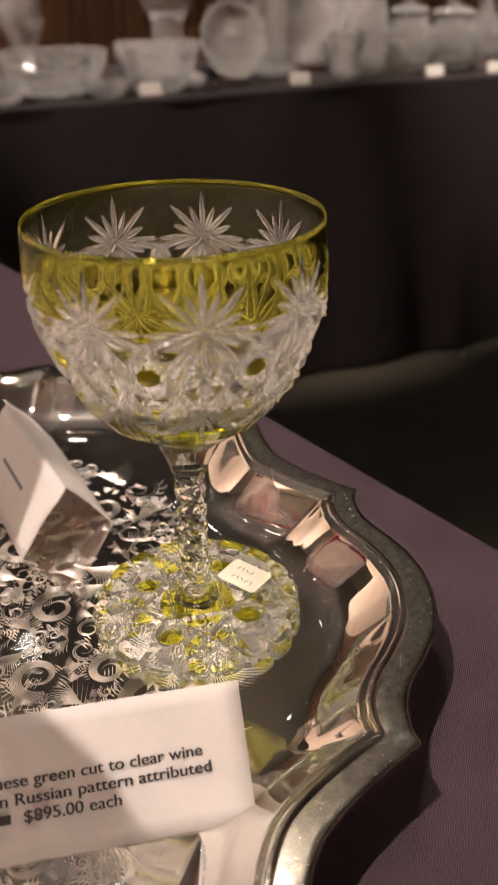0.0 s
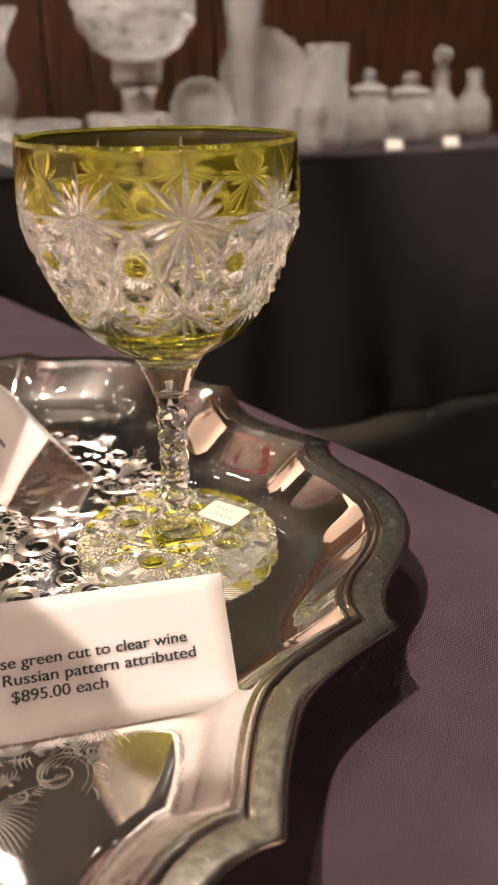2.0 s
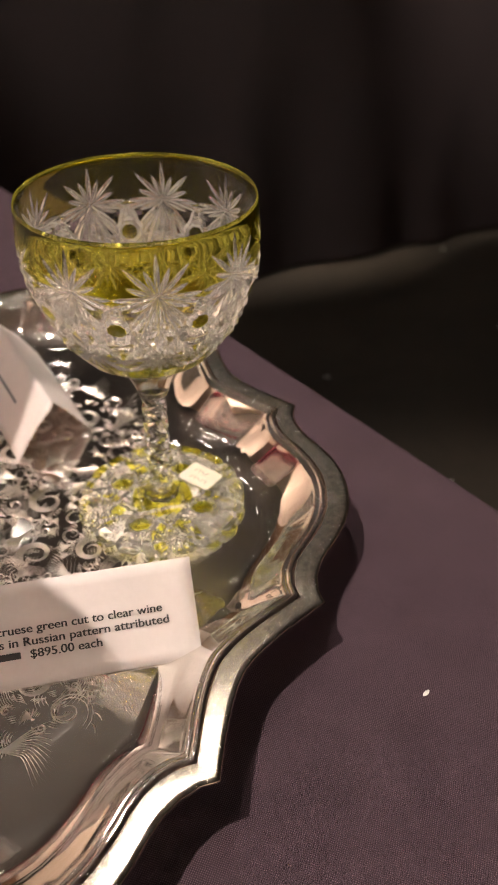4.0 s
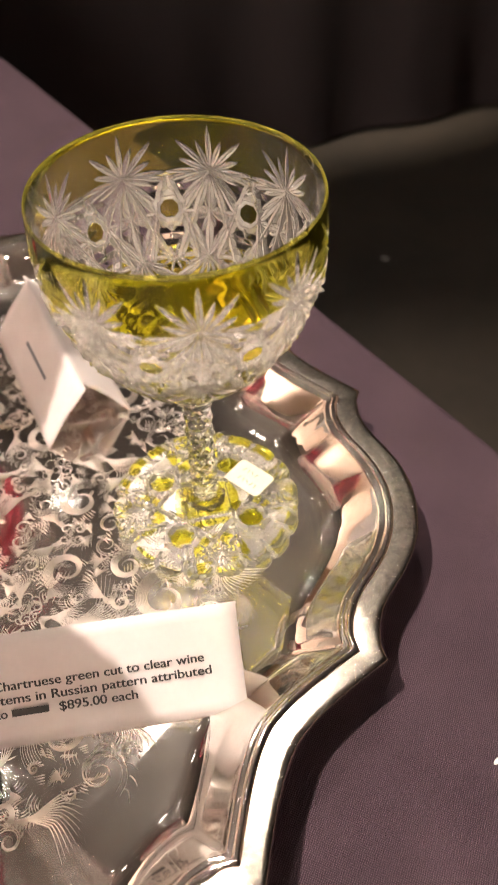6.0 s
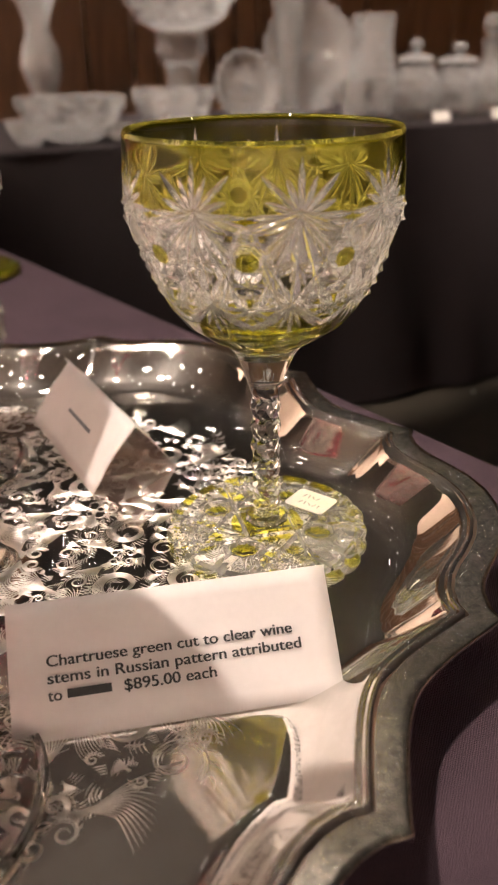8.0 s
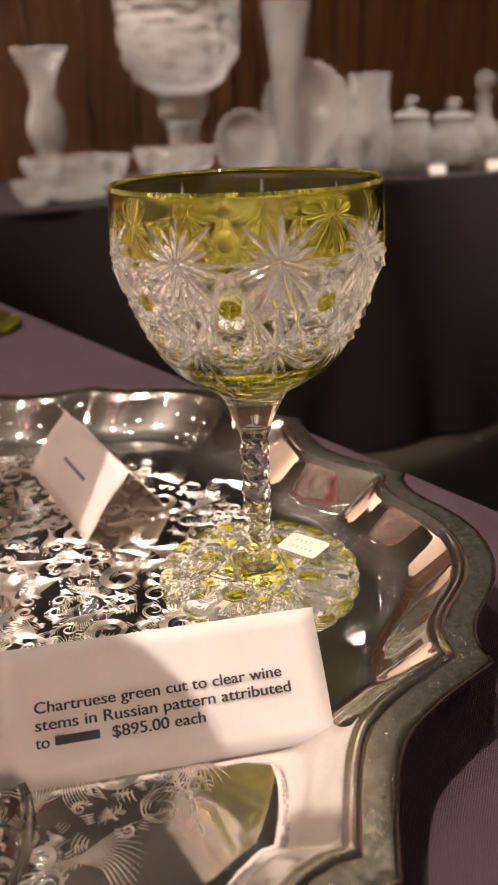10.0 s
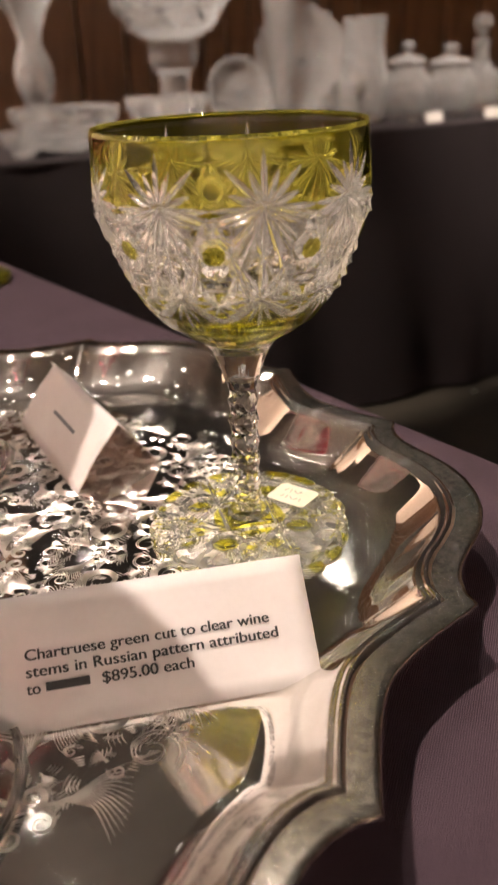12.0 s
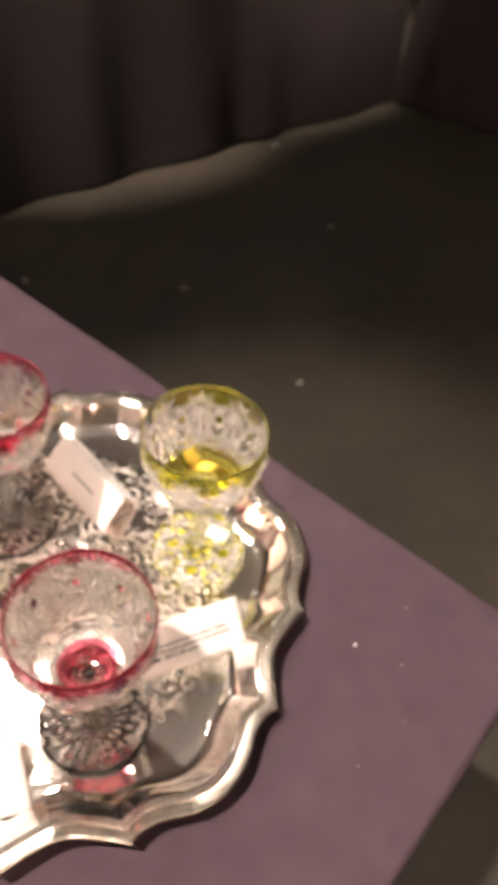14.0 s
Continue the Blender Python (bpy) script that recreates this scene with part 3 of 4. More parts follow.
def tray():
    root = thing("serving_tray", Matrix.Translation((*TRAY_C, 0)), "scalloped silver-plated tray with engraved scrolls on purple cloth", "tray")
    cols = 720
    a = np.linspace(0, 2 * np.pi, cols, endpoint=False)
    out = tray_outline(a)
    soft = out.copy()
    for _ in range(120):
        soft = (np.roll(soft, 1) + 2 * soft + np.roll(soft, -1)) / 4
    body, edge = [], []
    # inset, height, softness of the outline
    edge_rows = [(0.0012, 0.7705, 0), (0.0002, 0.7709, 0), (0.0, 0.7716, 0), (0.0004, 0.7722, 0), (0.002, 0.7723, 0), (0.0078, 0.7718, 0.05)]
    body_rows = [(0.0078, 0.7718, 0.05), (0.0085, 0.7724, 0.05), (0.0094, 0.7727, 0.08), (0.0102, 0.7722, 0.08), (0.0106, 0.7714, 0.1), (0.0114, 0.7717, 0.1), (0.0122, 0.7715, 0.12), (0.0128, 0.7706, 0.12),
                 (0.0142, 0.7690, 0.2), (0.0162, 0.7668, 0.3), (0.0185, 0.7645, 0.4), (0.0210, 0.7620, 0.5), (0.0235, 0.7598, 0.6), (0.0262, 0.7583, 0.7), (0.0290, 0.7574, 0.8), (0.0320, 0.7570, 0.9)]

    def ring(inset, z, s):
        r = out * (1 - s) + soft * s - inset
        return np.stack([r * np.cos(a), r * np.sin(a), np.full(cols, z)], -1)

    ev = np.concatenate([ring(*row) for row in edge_rows])
    part_mesh("rim_band", mesh_of("rim_band", ev, grid_faces(len(edge_rows), cols), [EDGE_SILVER], None, True), root, "flat worn grey outer edge")
    bv = [ring(*row) for row in body_rows]
    n_flat = len(bv)
    for r in (0.1175, 0.1170, 0.09, 0.05, 0.012):
        bv.append(np.stack([r * np.cos(a), r * np.sin(a), np.full(cols, TRAY_Z)], -1))
    n_up = len(bv)
    bv.append(bv[-1] * np.array([1, 1, 1]) - np.array([0, 0, 0.0016]))
    for inset, z, s in [(0.034, 0.7554, 0.9), (0.029, 0.7558, 0.8), (0.0235, 0.7582, 0.6), (0.0185, 0.7629, 0.4), (0.0142, 0.7674, 0.2), (0.0100, 0.7700, 0.1), (0.0012, 0.7705, 0)]:
        bv.append(ring(inset, z, s))
    bv = np.concatenate(bv)
    faces = [tuple(f) for f in grid_faces(len(bv) // cols, cols)]
    faces.append(tuple((n_up - 1) * cols + np.arange(cols)))
    idx = np.zeros(len(faces), int)
    idx[(n_flat + 1 - 1) * cols:(n_up - 1) * cols] = 1
    idx[-1] = 1
    me = mesh_of("dish", bv, faces, [SILVER, CHASED], idx, True)
    part_mesh("dish", me, root)
    for k in range(4):
        b = radians(45 + 90 * k)
        pv, pf = lathe([(0.0002, 0.7502), (0.006, 0.7503), (0.0075, 0.7512), (0.006, 0.7530), (0.005, 0.7545), (0.007, 0.7555)], 16)
        me = mesh_of("foot", pv + np.array([0.115 * math.cos(b), 0.115 * math.sin(b), 0]), pf, [SILVER], None, True)
        part_mesh("foot", me, root)
    # engraving: low bright ridges along scrolls, leaves and flowers
    V, F = [], []

    def stroke(pts, wide=0.0009, high=0.00016, taper=True):
        wide = wide * 0.40
        pts = np.asarray(pts)
        t = np.gradient(pts, axis=0)
        t /= np.linalg.norm(t, axis=1)[:, None] + 1e-12
        nrm = np.stack([-t[:, 1], t[:, 0]], -1)
        k = np.linspace(0, 1, len(pts))
        w = wide * (np.sin(np.pi * np.clip(0.08 + 0.9 * k, 0, 1)) if taper else 1.0) * np.ones(len(pts)) / 2
        base = len(V)
        for p, q, ww in zip(pts, nrm, w):
            V.extend([(*(p - q * ww), TRAY_Z + 0.00003), (*p, TRAY_Z + 0.00003 + high * ww / (wide / 2)), (*(p + q * ww), TRAY_Z + 0.00003)])
        for i in range(len(pts) - 1):
            b = base + 3 * i
            F.extend([(b, b + 3, b + 4, b + 1), (b + 1, b + 4, b + 5, b + 2)])

    def place(pts, at, turn, size, flip=1):
        p = np.asarray(pts) * size * np.array([1, flip])
        c, s_ = math.cos(turn), math.sin(turn)
        return p @ np.array([[c, s_], [-s_, c]]) + np.asarray(at)

    def spiral(turns, shrink, start=0.0, n=46):
        b = np.linspace(0, turns * 2 * np.pi, n)
        r = np.exp(-shrink * b)
        return np.stack([r * np.cos(b + start), r * np.sin(b + start)], -1)

    def scroll(at, turn, size, flip):
        for k in range(8):
            stroke(place(spiral(1.35 - 0.08 * k, 0.17) * (1 - 0.055 * k), at, turn, size, flip), 0.0009)
        for k in range(14):                            # combed shading on the outer side
            b = 0.3 + 0.16 * k
            p = np.array([[math.cos(b), math.sin(b)]]) * math.exp(-0.17 * b)
            q = p * np.linspace(1.06, 1.32, 5)[:, None] @ np.array([[math.cos(0.2), math.sin(0.2)], [-math.sin(0.2), math.cos(0.2)]])
            stroke(place(q, at, turn, size, flip), 0.0008)

    def leaf(at, turn, size, flip):
        u = np.linspace(0, 1, 18)
        for k in range(13):
            bend = 0.25 + 0.11 * k
            x = u * (1 - 0.052 * k)
            y = bend * u ** 2 * (1 - 0.035 * k) - 0.014 * k
            curl = np.stack([x - 0.35 * np.clip(u - 0.7, 0, 1) ** 1.3 * (1 + k * 0.3), y], -1)
            stroke(place(curl, at, turn, size, flip), 0.0010)

    def flower(at, size):
        for k in range(8):
            b = 2 * math.pi * k / 8
            stroke(place(spiral(0.5, 0.0, -1.57, 12) * 0.3 + np.array([0.62, 0]), at, b, size), 0.0007, taper=False)
        stroke(place(spiral(1, 0, 0, 16) * 0.25, at, 0, size), 0.0007, taper=False)

    def curl(at, turn, size, flip):
        """A small volute with a few short leaves along its back."""
        stroke(place(spiral(1.5, 0.16, 0, 30), at, turn, size, flip), 0.0012)
        stroke(place(spiral(1.1, 0.16, 0, 22) * 0.82, at, turn, size, flip), 0.0008)
        for k in range(7):
            b = 0.25 + 0.42 * k
            p = np.array([[math.cos(b), math.sin(b)]]) * math.exp(-0.16 * b)
            u = np.linspace(0, 1, 6)[:, None]
            q = p * (1.05 + 0.36 * u) + np.array([[math.sin(b), -math.cos(b)]]) * 0.30 * u ** 2
            stroke(place(q, at, turn, size, flip), 0.0011)

    # large scrolls mirrored in each of six fields, then smaller ones packed between them
    rng = random.Random(5)
    taken = []

    def put(r, d, size, kind, turn, flip):
        for k in range(6):
            b = radians(31.5 + 60 * k)
            for side in (1, -1):
                x, y = r * math.cos(b + radians(d * side)), r * math.sin(b + radians(d * side))
                taken.append((x, y, size))
                f, tn = flip * side, b + turn * side
                if kind == "leaf":
                    back = size * 0.9
                    leaf((x - back * math.cos(tn), y - back * math.sin(tn)), tn, size * 2.3, f)
                elif kind == "scroll":
                    scroll((x, y), tn, size * 0.95, f)
                elif kind == "flower":
                    flower((x, y), size)
                else:
                    curl((x, y), tn, size * 1.0, f)

    put(0.096, 15, 0.0135, "scroll", 1.6, 1)
    put(0.080, 4.5, 0.0105, "leaf", 0.2, 1)
    put(0.062, 17, 0.0110, "scroll", -0.6, -1)
    put(0.040, 13, 0.0080, "leaf", 2.4, 1)
    for tries, size in ((1500, 0.0085), (2500, 0.0062), (3000, 0.0044), (3500, 0.0030), (4000, 0.0021)):
        for _ in range(tries):
            r, d = 0.006 + 0.108 * math.sqrt(rng.random()), rng.uniform(0.0, 30.0)
            b = radians(31.5 + d)
            x, y = r * math.cos(b), r * math.sin(b)
            edge = min(r * math.sin(radians(d)), r * math.sin(radians(30 - d)))
            if edge < size * 0.6 or any((x - u) ** 2 + (y - v) ** 2 < (0.74 * (size + w)) ** 2 for u, v, w in taken):
                continue
            kind = rng.choice(("scroll", "leaf", "leaf", "curl", "curl")) if size > 0.004 else rng.choice(("curl", "curl", "leaf"))
            put(r, d, size, kind, rng.uniform(0, 6.3), rng.choice((1, -1)))
    for k in range(6):
        b = radians(31.5 + 60 * k)
        flower((0.057 * math.cos(b), 0.057 * math.sin(b)), 0.006)
        flower((0.104 * math.cos(b), 0.104 * math.sin(b)), 0.006)
        for _ in range(230):                           # feathered hatching between the scrolls
            r, d = 0.012 + 0.103 * math.sqrt(rng.random()), b + radians(rng.uniform(-30, 30))
            tn, size, bend = rng.uniform(0, 6.3), rng.uniform(0.0022, 0.0046), rng.uniform(-0.8, 0.8)
            u = np.linspace(0, 1, 7)
            for n in range(4):
                arc = np.stack([u * (1 - 0.15 * n), bend * u ** 2 + 0.24 * n], -1)
                stroke(place(arc, (r * math.cos(d), r * math.sin(d)), tn, size), 0.0009)
    part_mesh("engraving", mesh_of("engraving", V, F, [ENGRAVED]), root, "bright engraved scrolls, leaves and flowers")
    return root


tray()


# ---------------------------------------------------------------- stemware
def wine_glass(at, turn, label, coloured, group, cols=1440, rows=330, red=False):
    root = thing("wine_glass", Matrix.Translation((*at, TRAY_Z + 0.0003)) @ Matrix.Rotation(turn, 4, "Z"), label, "wine glass", group)
    bowl = part_mesh("bowl", bowl_mesh("bowl", coloured, cols, rows, red), root, "cut bowl, coloured over clear")
    part_mesh("stem", stem_mesh("stem"), root, "clear faceted stem")
    foot = foot_mesh("foot", CHARTREUSE_FOOT) if not red else foot_mesh("foot", coloured, 240, 50, scalloped=False)
    part_mesh("foot", foot, root, "star-cut foot")
    if not red:                                   # thin clear-walled glass lets the lamp through to its own foot
        for ob in root.children:
            ob.visible_shadow = False
    return root


wine_glass((0.0, 0.0), 0.0, "chartreuse green cut-to-clear wine glass with scalloped foot on tray", CHARTREUSE, "cut wine glasses on the tray")
for at, turn in (((-0.078, -0.104), 0.5), ((-0.119, 0.044), 1.1)):
    wine_glass(at, turn, "cranberry red cut-to-clear wine glass on the silver tray", CRANBERRY, "cut wine glasses on the tray", 720, 170, True)

# a green goblet's foot that peeps in at the cloth's edge, without its bowl
dish = thing("goblet_foot", Matrix.Translation((-0.212, 0.350, CLOTH_Z + 0.0005)), "foot of a green glass goblet on the purple cloth, its bowl left out", "dish")
pv, pf = lathe([(0.0005, 0.0), (0.030, 0.0), (0.040, 0.002), (0.042, 0.004), (0.040, 0.0055), (0.030, 0.0045), (0.006, 0.0035), (0.0005, 0.0035)], 48)
part_mesh("plate", outward(mesh_of("plate", pv, pf, [DARK_GREEN], None, True)), dish)


# ---------------------------------------------------------------- cards
def letters(text, height, mat, parent, m, bold=0.0, width=0.0):
    cu = bpy.data.curves.new("lettering", "FONT")
    cu.body, cu.size, cu.offset, cu.extrude = text, height, bold, 0.00003
    tmp = new("lettering", cu)
    me = bpy.data.meshes.new_from_object(tmp.evaluated_get(bpy.context.evaluated_depsgraph_get()))
    bpy.data.objects.remove(tmp)
    me.materials.clear()
    me.materials.append(mat)
    if bold:                                           # heavier strokes: the outline twice, slightly apart
        bm = bmesh.new()
        bm.from_mesh(me)
        twin = bmesh.ops.duplicate(bm, geom=bm.verts[:] + bm.edges[:] + bm.faces[:])
        bmesh.ops.translate(bm, verts=[g for g in twin["geom"] if isinstance(g, bmesh.types.BMVert)], vec=(height * 0.03, 0, 0.00001))
        bm.to_mesh(me)
        bm.free()
    ob = part_mesh("lettering", me, parent)
    span = max(v.co.x for v in me.vertices) - min(v.co.x for v in me.vertices)
    k = width / span if width else 1.0
    ob.matrix_local = m @ Matrix.Diagonal((k, 1, 1, 1))
    return ob


def panel(w, h, thick, bend, seed, cols=16, rows=8):
    """A thin sheet, x across and y up from its lower edge, slightly bowed."""
    verts = []
    for side in (0, 1):
        for j in range(rows + 1):
            for i in range(cols + 1):
                u, v = i / cols, j / rows
                z = bend * (math.sin(math.pi * v) * 0.8 + 0.6 * noise.noise(Vector((u * 2.2, v * 1.4, seed)))) * math.sin(math.pi * v)
                verts.append(((u - 0.5) * w, v * h, z - side * thick))
    n = (rows + 1) * (cols + 1)
    f = [tuple(q) for q in grid_faces(rows + 1, cols + 1, False)]
    faces = f + [tuple(i + n for i in q)[::-1] for q in f]
    edge = [j * (cols + 1) + i for j, i in [(0, i) for i in range(cols)] + [(j, cols) for j in range(rows)] + [(rows, i) for i in range(cols, 0, -1)] + [(j, 0) for j in range(rows, 0, -1)]]
    for p, q in zip(edge, edge[1:] + edge[:1]):
        faces.append((p, p + n, q + n, q))
    me = mesh_of("panel", verts, faces, [PAPER], None, True)
    flat_from = 2 * rows * cols
    for poly in me.polygons[flat_from:]:
        poly.use_smooth = False
    return me


def tent_card(bl, br, tl, tr, back_out, label, seed, bend=0.0006):
    """A folded card: its front leans from the lower edge bl-br to the fold tl-tr; the back leg comes down behind."""
    bl, br, tl, tr = (Vector(v) for v in (bl, br, tl, tr))
    ex = ((br - bl) + (tr - tl)).normalized()
    up = ((tl + tr) - (bl + br)) / 2
    h = up.length
    ey = (up - ex * up.dot(ex)).normalized()
    ez = ex.cross(ey)
    w = ((br - bl).length + (tr - tl).length) / 2
    foot = (bl + br) / 2
    m = Matrix((ex, ey, ez)).transposed().to_4x4()
    m.translation = foot
    root = thing("tent_card", m, label, "card", "folded cards on the tray")
    part_mesh("front_panel", panel(w, h, 0.0003, bend, seed), root)
    fold = (tl + tr) / 2
    flat = Vector((-ex.y, ex.x, 0)).normalized()
    if flat.dot(fold - foot) < 0:
        flat = -flat
    bottom = Vector((fold.x, fold.y, TRAY_Z + 0.0004)) + flat * back_out
    by = (fold - bottom).normalized()
    bz = (-ex).cross(by)
    mb = Matrix((-ex, by, bz)).transposed().to_4x4()
    mb.translation = bottom
    back = part_mesh("back_panel", panel(w, (fold - bottom).length - 0.0004, 0.0003, bend, seed + 3), root)
    back.matrix_local = m.inverted() @ mb
    return root, w, h


def bar(parent, x, y, w, h, mat, turn=0.0):
    ob = part("writing_bar", box_bm(w, h, 0.00006, (0, 0, 0)), mat, parent)
    ob.matrix_local = Matrix.Translation((x, y, 0.0011)) @ Matrix.Rotation(turn, 4, "Z")
    return ob


z0, z1 = TRAY_Z + 0.0004, 0.780
card, cw, ch = tent_card((-0.0575, -0.0875, z0), (0.0172, -0.0730, z0), (-0.0622, -0.0668, z1), (0.0140, -0.0512, z1), 0.010,
                         "white folded card lettered in black, on the silver tray", 2, 0.0005)
T = 0.0009
lines = [("Chartruese green cut to clear wine", 0.0161, 0.0578), ("stems in Russian pattern attributed", 0.0123, 0.0595)]
for text, y, w in lines:
    letters(text, 0.0036, INK, card, Matrix.Translation((-0.0300, y, T)), 0.00002, w)
letters("to", 0.0036, INK, card, Matrix.Translation((-0.0300, 0.0085, T)), 0.00002)
bar(card, -0.0206, 0.0097, 0.0100, 0.0020, INK)
letters("$895.00 each", 0.0036, INK, card, Matrix.Translation((-0.0130, 0.0085, T)), 0.00002, 0.0215)

tent, tw, th = tent_card((-0.0945, 0.0855, z0), (-0.0604, 0.0251, z0), (-0.0830, 0.1010, 0.7795), (-0.0460, 0.0354, 0.7795), 0.0165,
                         "small white folded name card standing on the tray", 7, 0.0010)
bar(tent, 0.001, th * 0.52, 0.024, 0.0014, PENCIL)
other, ow, oh = tent_card((-0.190, -0.152, z0), (-0.1150, -0.146, z0), (-0.190, -0.126, z1), (-0.1150, -0.120, z1), 0.012,
                          "white folded card standing near the tray's edge", 12, 0.0006)
for k in range(3):
    bar(other, -0.004, 0.0185 - 0.0045 * k, 0.05, 0.0018, INK)

# price sticker propped on the glass foot
sticker = thing("price_sticker", pose(0.0145, 0.0074, TRAY_Z + 0.0062, 3, -2, -38.7), "small white paper price sticker on the glass foot", "sticker")
bm = bmesh.new()
outline = []
for cx, cy, a0 in ((0.0058, 0.0036, 0), (-0.0058, 0.0036, 90), (-0.0058, -0.0036, 180), (0.0058, -0.0036, 270)):
    for k in range(5):
        b = radians(a0 + 22.5 * k)
        outline.append((cx + 0.0015 * math.cos(b), cy + 0.0015 * math.sin(b)))
lo = [bm.verts.new((x, y, 0)) for x, y in outline]
hi = [bm.verts.new((x, y, 0.0002)) for x, y in outline]
bm.faces.new(hi), bm.faces.new(lo[::-1])
for k in range(len(lo)):
    bm.faces.new((lo[k - 1], lo[k], hi[k], hi[k - 1]))
part("paper", bm, DIMMED_PAPER, sticker)
for row, (y, marks) in enumerate(((0.0019, 4), (-0.0019, 5))):
    for k in range(marks):
        ob = part("writing_bar", box_bm(0.0004, 0.0017, 0.00006), PENCIL, sticker)
        ob.matrix_local = Matrix.Translation((-0.0036 + 0.0017 * k + 0.0008 * row, y, 0.00025)) @ Matrix.Rotation(radians(-25 + 37 * (k % 3)), 4, "Z")


# ---------------------------------------------------------------- glassware on the far table
BACK_Z = 0.70


def back_at(along, deep):
    p = BACK_P + BACK_D * along + BACK_N * deep
    return Matrix.Translation((p.x, p.y, BACK_Z + 0.001))


def facet_lathe(prof, sides, depth, scallop, seed):
    """A turned body whose skin is cut into staggered, slightly uneven facets."""
    rnd = random.Random(seed)
    verts, faces = [], []
    for n, (r, z) in enumerate(prof):
        for k in range(sides):
            b = 2 * math.pi * (k + 0.5 * (n % 2)) / sides
            q = r * (1 - depth * rnd.random() + scallop * math.cos(b * 8))
            verts.append((q * math.cos(b), q * math.sin(b), z + (rnd.uniform(-0.0015, 0.0015) if r > 0.004 else 0)))
    for n in range(len(prof) - 1):
        for k in range(sides):
            i, j = n * sides + k, n * sides + (k + 1) % sides
            u, v = i + sides, j + sides
            if n % 2 == 0:
                w = (n + 1) * sides + (k - 1) % sides
                faces += [(i, u, w), (i, j, u)]
            else:
                faces += [(i, j, u), (j, v, u)]
    faces += [tuple(range(sides))[::-1], tuple(range(len(verts) - sides, len(verts)))]
    return verts, faces


def crystal(name, label, category, profile, m, cuts=24, depth=0.07, scallop=0.0):
    root = thing(name, m, label, category, "cut crystal on the far table")
    length = sum(math.dist(p, q) for p, q in zip(profile, profile[1:]))
    prof, _ = smooth_profile(profile, max(12, int(length / 0.011)), 1)
    v, f = facet_lathe(prof, cuts, depth, scallop, len(label))
    part_mesh("body", outward(mesh_of(name, v, f, [BACK_CRYSTAL])), root)
    return root


def hollow(points, wall=0.006):
    """Outer profile from the base centre up to the lip, and back down inside."""
    inner = [(max(r - wall, 0.002), z + (wall if r < 0.01 else 0)) for r, z in points[::-1] if z > points[0][1] + wall * 2]
    return [(0.001, points[0][1])] + points + inner + [(0.001, inner[-1][1])]


VASE = hollow([(0.055, 0), (0.058, 0.01), (0.03, 0.05), (0.028, 0.08), (0.05, 0.14), (0.045, 0.18), (0.026, 0.22), (0.035, 0.26), (0.07, 0.32), (0.072, 0.325)])
LOW_BOWL = hollow([(0.05, 0), (0.07, 0.02), (0.095, 0.06), (0.105, 0.10)])
COMPOTE_FOOT = [(0.001, 0), (0.09, 0), (0.092, 0.01), (0.055, 0.03), (0.036, 0.08), (0.036, 0.13), (0.052, 0.16), (0.066, 0.175), (0.056, 0.19), (0.062, 0.212), (0.001, 0.212)]
PUNCH = hollow([(0.062, 0.214), (0.10, 0.235), (0.138, 0.285), (0.147, 0.34), (0.143, 0.39), (0.155, 0.42)])
TRUMPET = hollow([(0.06, 0), (0.062, 0.01), (0.03, 0.03), (0.028, 0.10), (0.036, 0.22), (0.05, 0.34), (0.065, 0.42)])
JAR = hollow([(0.05, 0), (0.06, 0.02), (0.066, 0.06), (0.06, 0.10), (0.045, 0.12), (0.05, 0.135)])
DECANTER = hollow([(0.05, 0), (0.06, 0.03), (0.055, 0.09), (0.022, 0.13), (0.02, 0.17), (0.03, 0.185)])


def standing_plate(label, m, radius, tilt):
    """A shallow cut plate shown on edge, leaning back on a small stand."""
    root = thing("plate", m, label, "plate", "cut crystal on the far table")
    prof = [(0.001, 0.0), (radius * 0.6, 0.0), (radius * 0.97, 0.018), (radius, 0.022), (radius * 0.97, 0.026), (radius * 0.6, 0.009), (0.001, 0.009)]
    prof, _ = smooth_profile(prof, 40, 1)
    v, f = lathe(prof, 96, lambda a, k: 1 - 0.12 * np.abs(((a * 20 / (2 * np.pi) + 3 * k) % 1) - 0.5))
    v[:, 2] += 0.004 * np.abs(((np.arctan2(v[:, 1], v[:, 0]) * 24 / (2 * np.pi) + np.hypot(v[:, 0], v[:, 1]) * 60) % 1) - 0.5)
    body = part_mesh("body", outward(mesh_of("plate", v, f, [BACK_CRYSTAL])), root)
    body.matrix_local = Matrix.Translation((0, 0, radius * math.cos(radians(tilt)) + 0.006)) @ pose(0, 0, 0, 90 - tilt, 0, math.degrees(math.atan2(BACK_D.y, BACK_D.x)))
    stand = box_bm(radius, 0.06, 0.006, (0, 0, 0.003), 0.002)
    part("stand", stand, CLEAR, root, "small clear stand")
    return root


crystal("vase", "tall waisted cut-crystal vase on the far table", "vase", VASE, back_at(0.09, 0.32), scallop=0.03)
crystal("bowl", "wide cut-crystal bowl near the table's front edge", "bowl", LOW_BOWL, back_at(0.11, 0.13) @ Matrix.Diagonal((1.2, 1.0, 0.95, 1)), 26, 0.06, scallop=0.05)
crystal("dish", "small cut-crystal dish at the table's front edge", "dish", LOW_BOWL, back_at(0.0, 0.06) @ Matrix.Diagonal((0.45, 0.45, 0.55, 1)), 18, 0.06, scallop=0.05)
crystal("dish", "small shallow cut-crystal dish before the vase", "dish", LOW_BOWL, back_at(0.20, 0.04) @ Matrix.Diagonal((0.5, 0.34, 0.4, 1)), 18, 0.06, scallop=0.05)
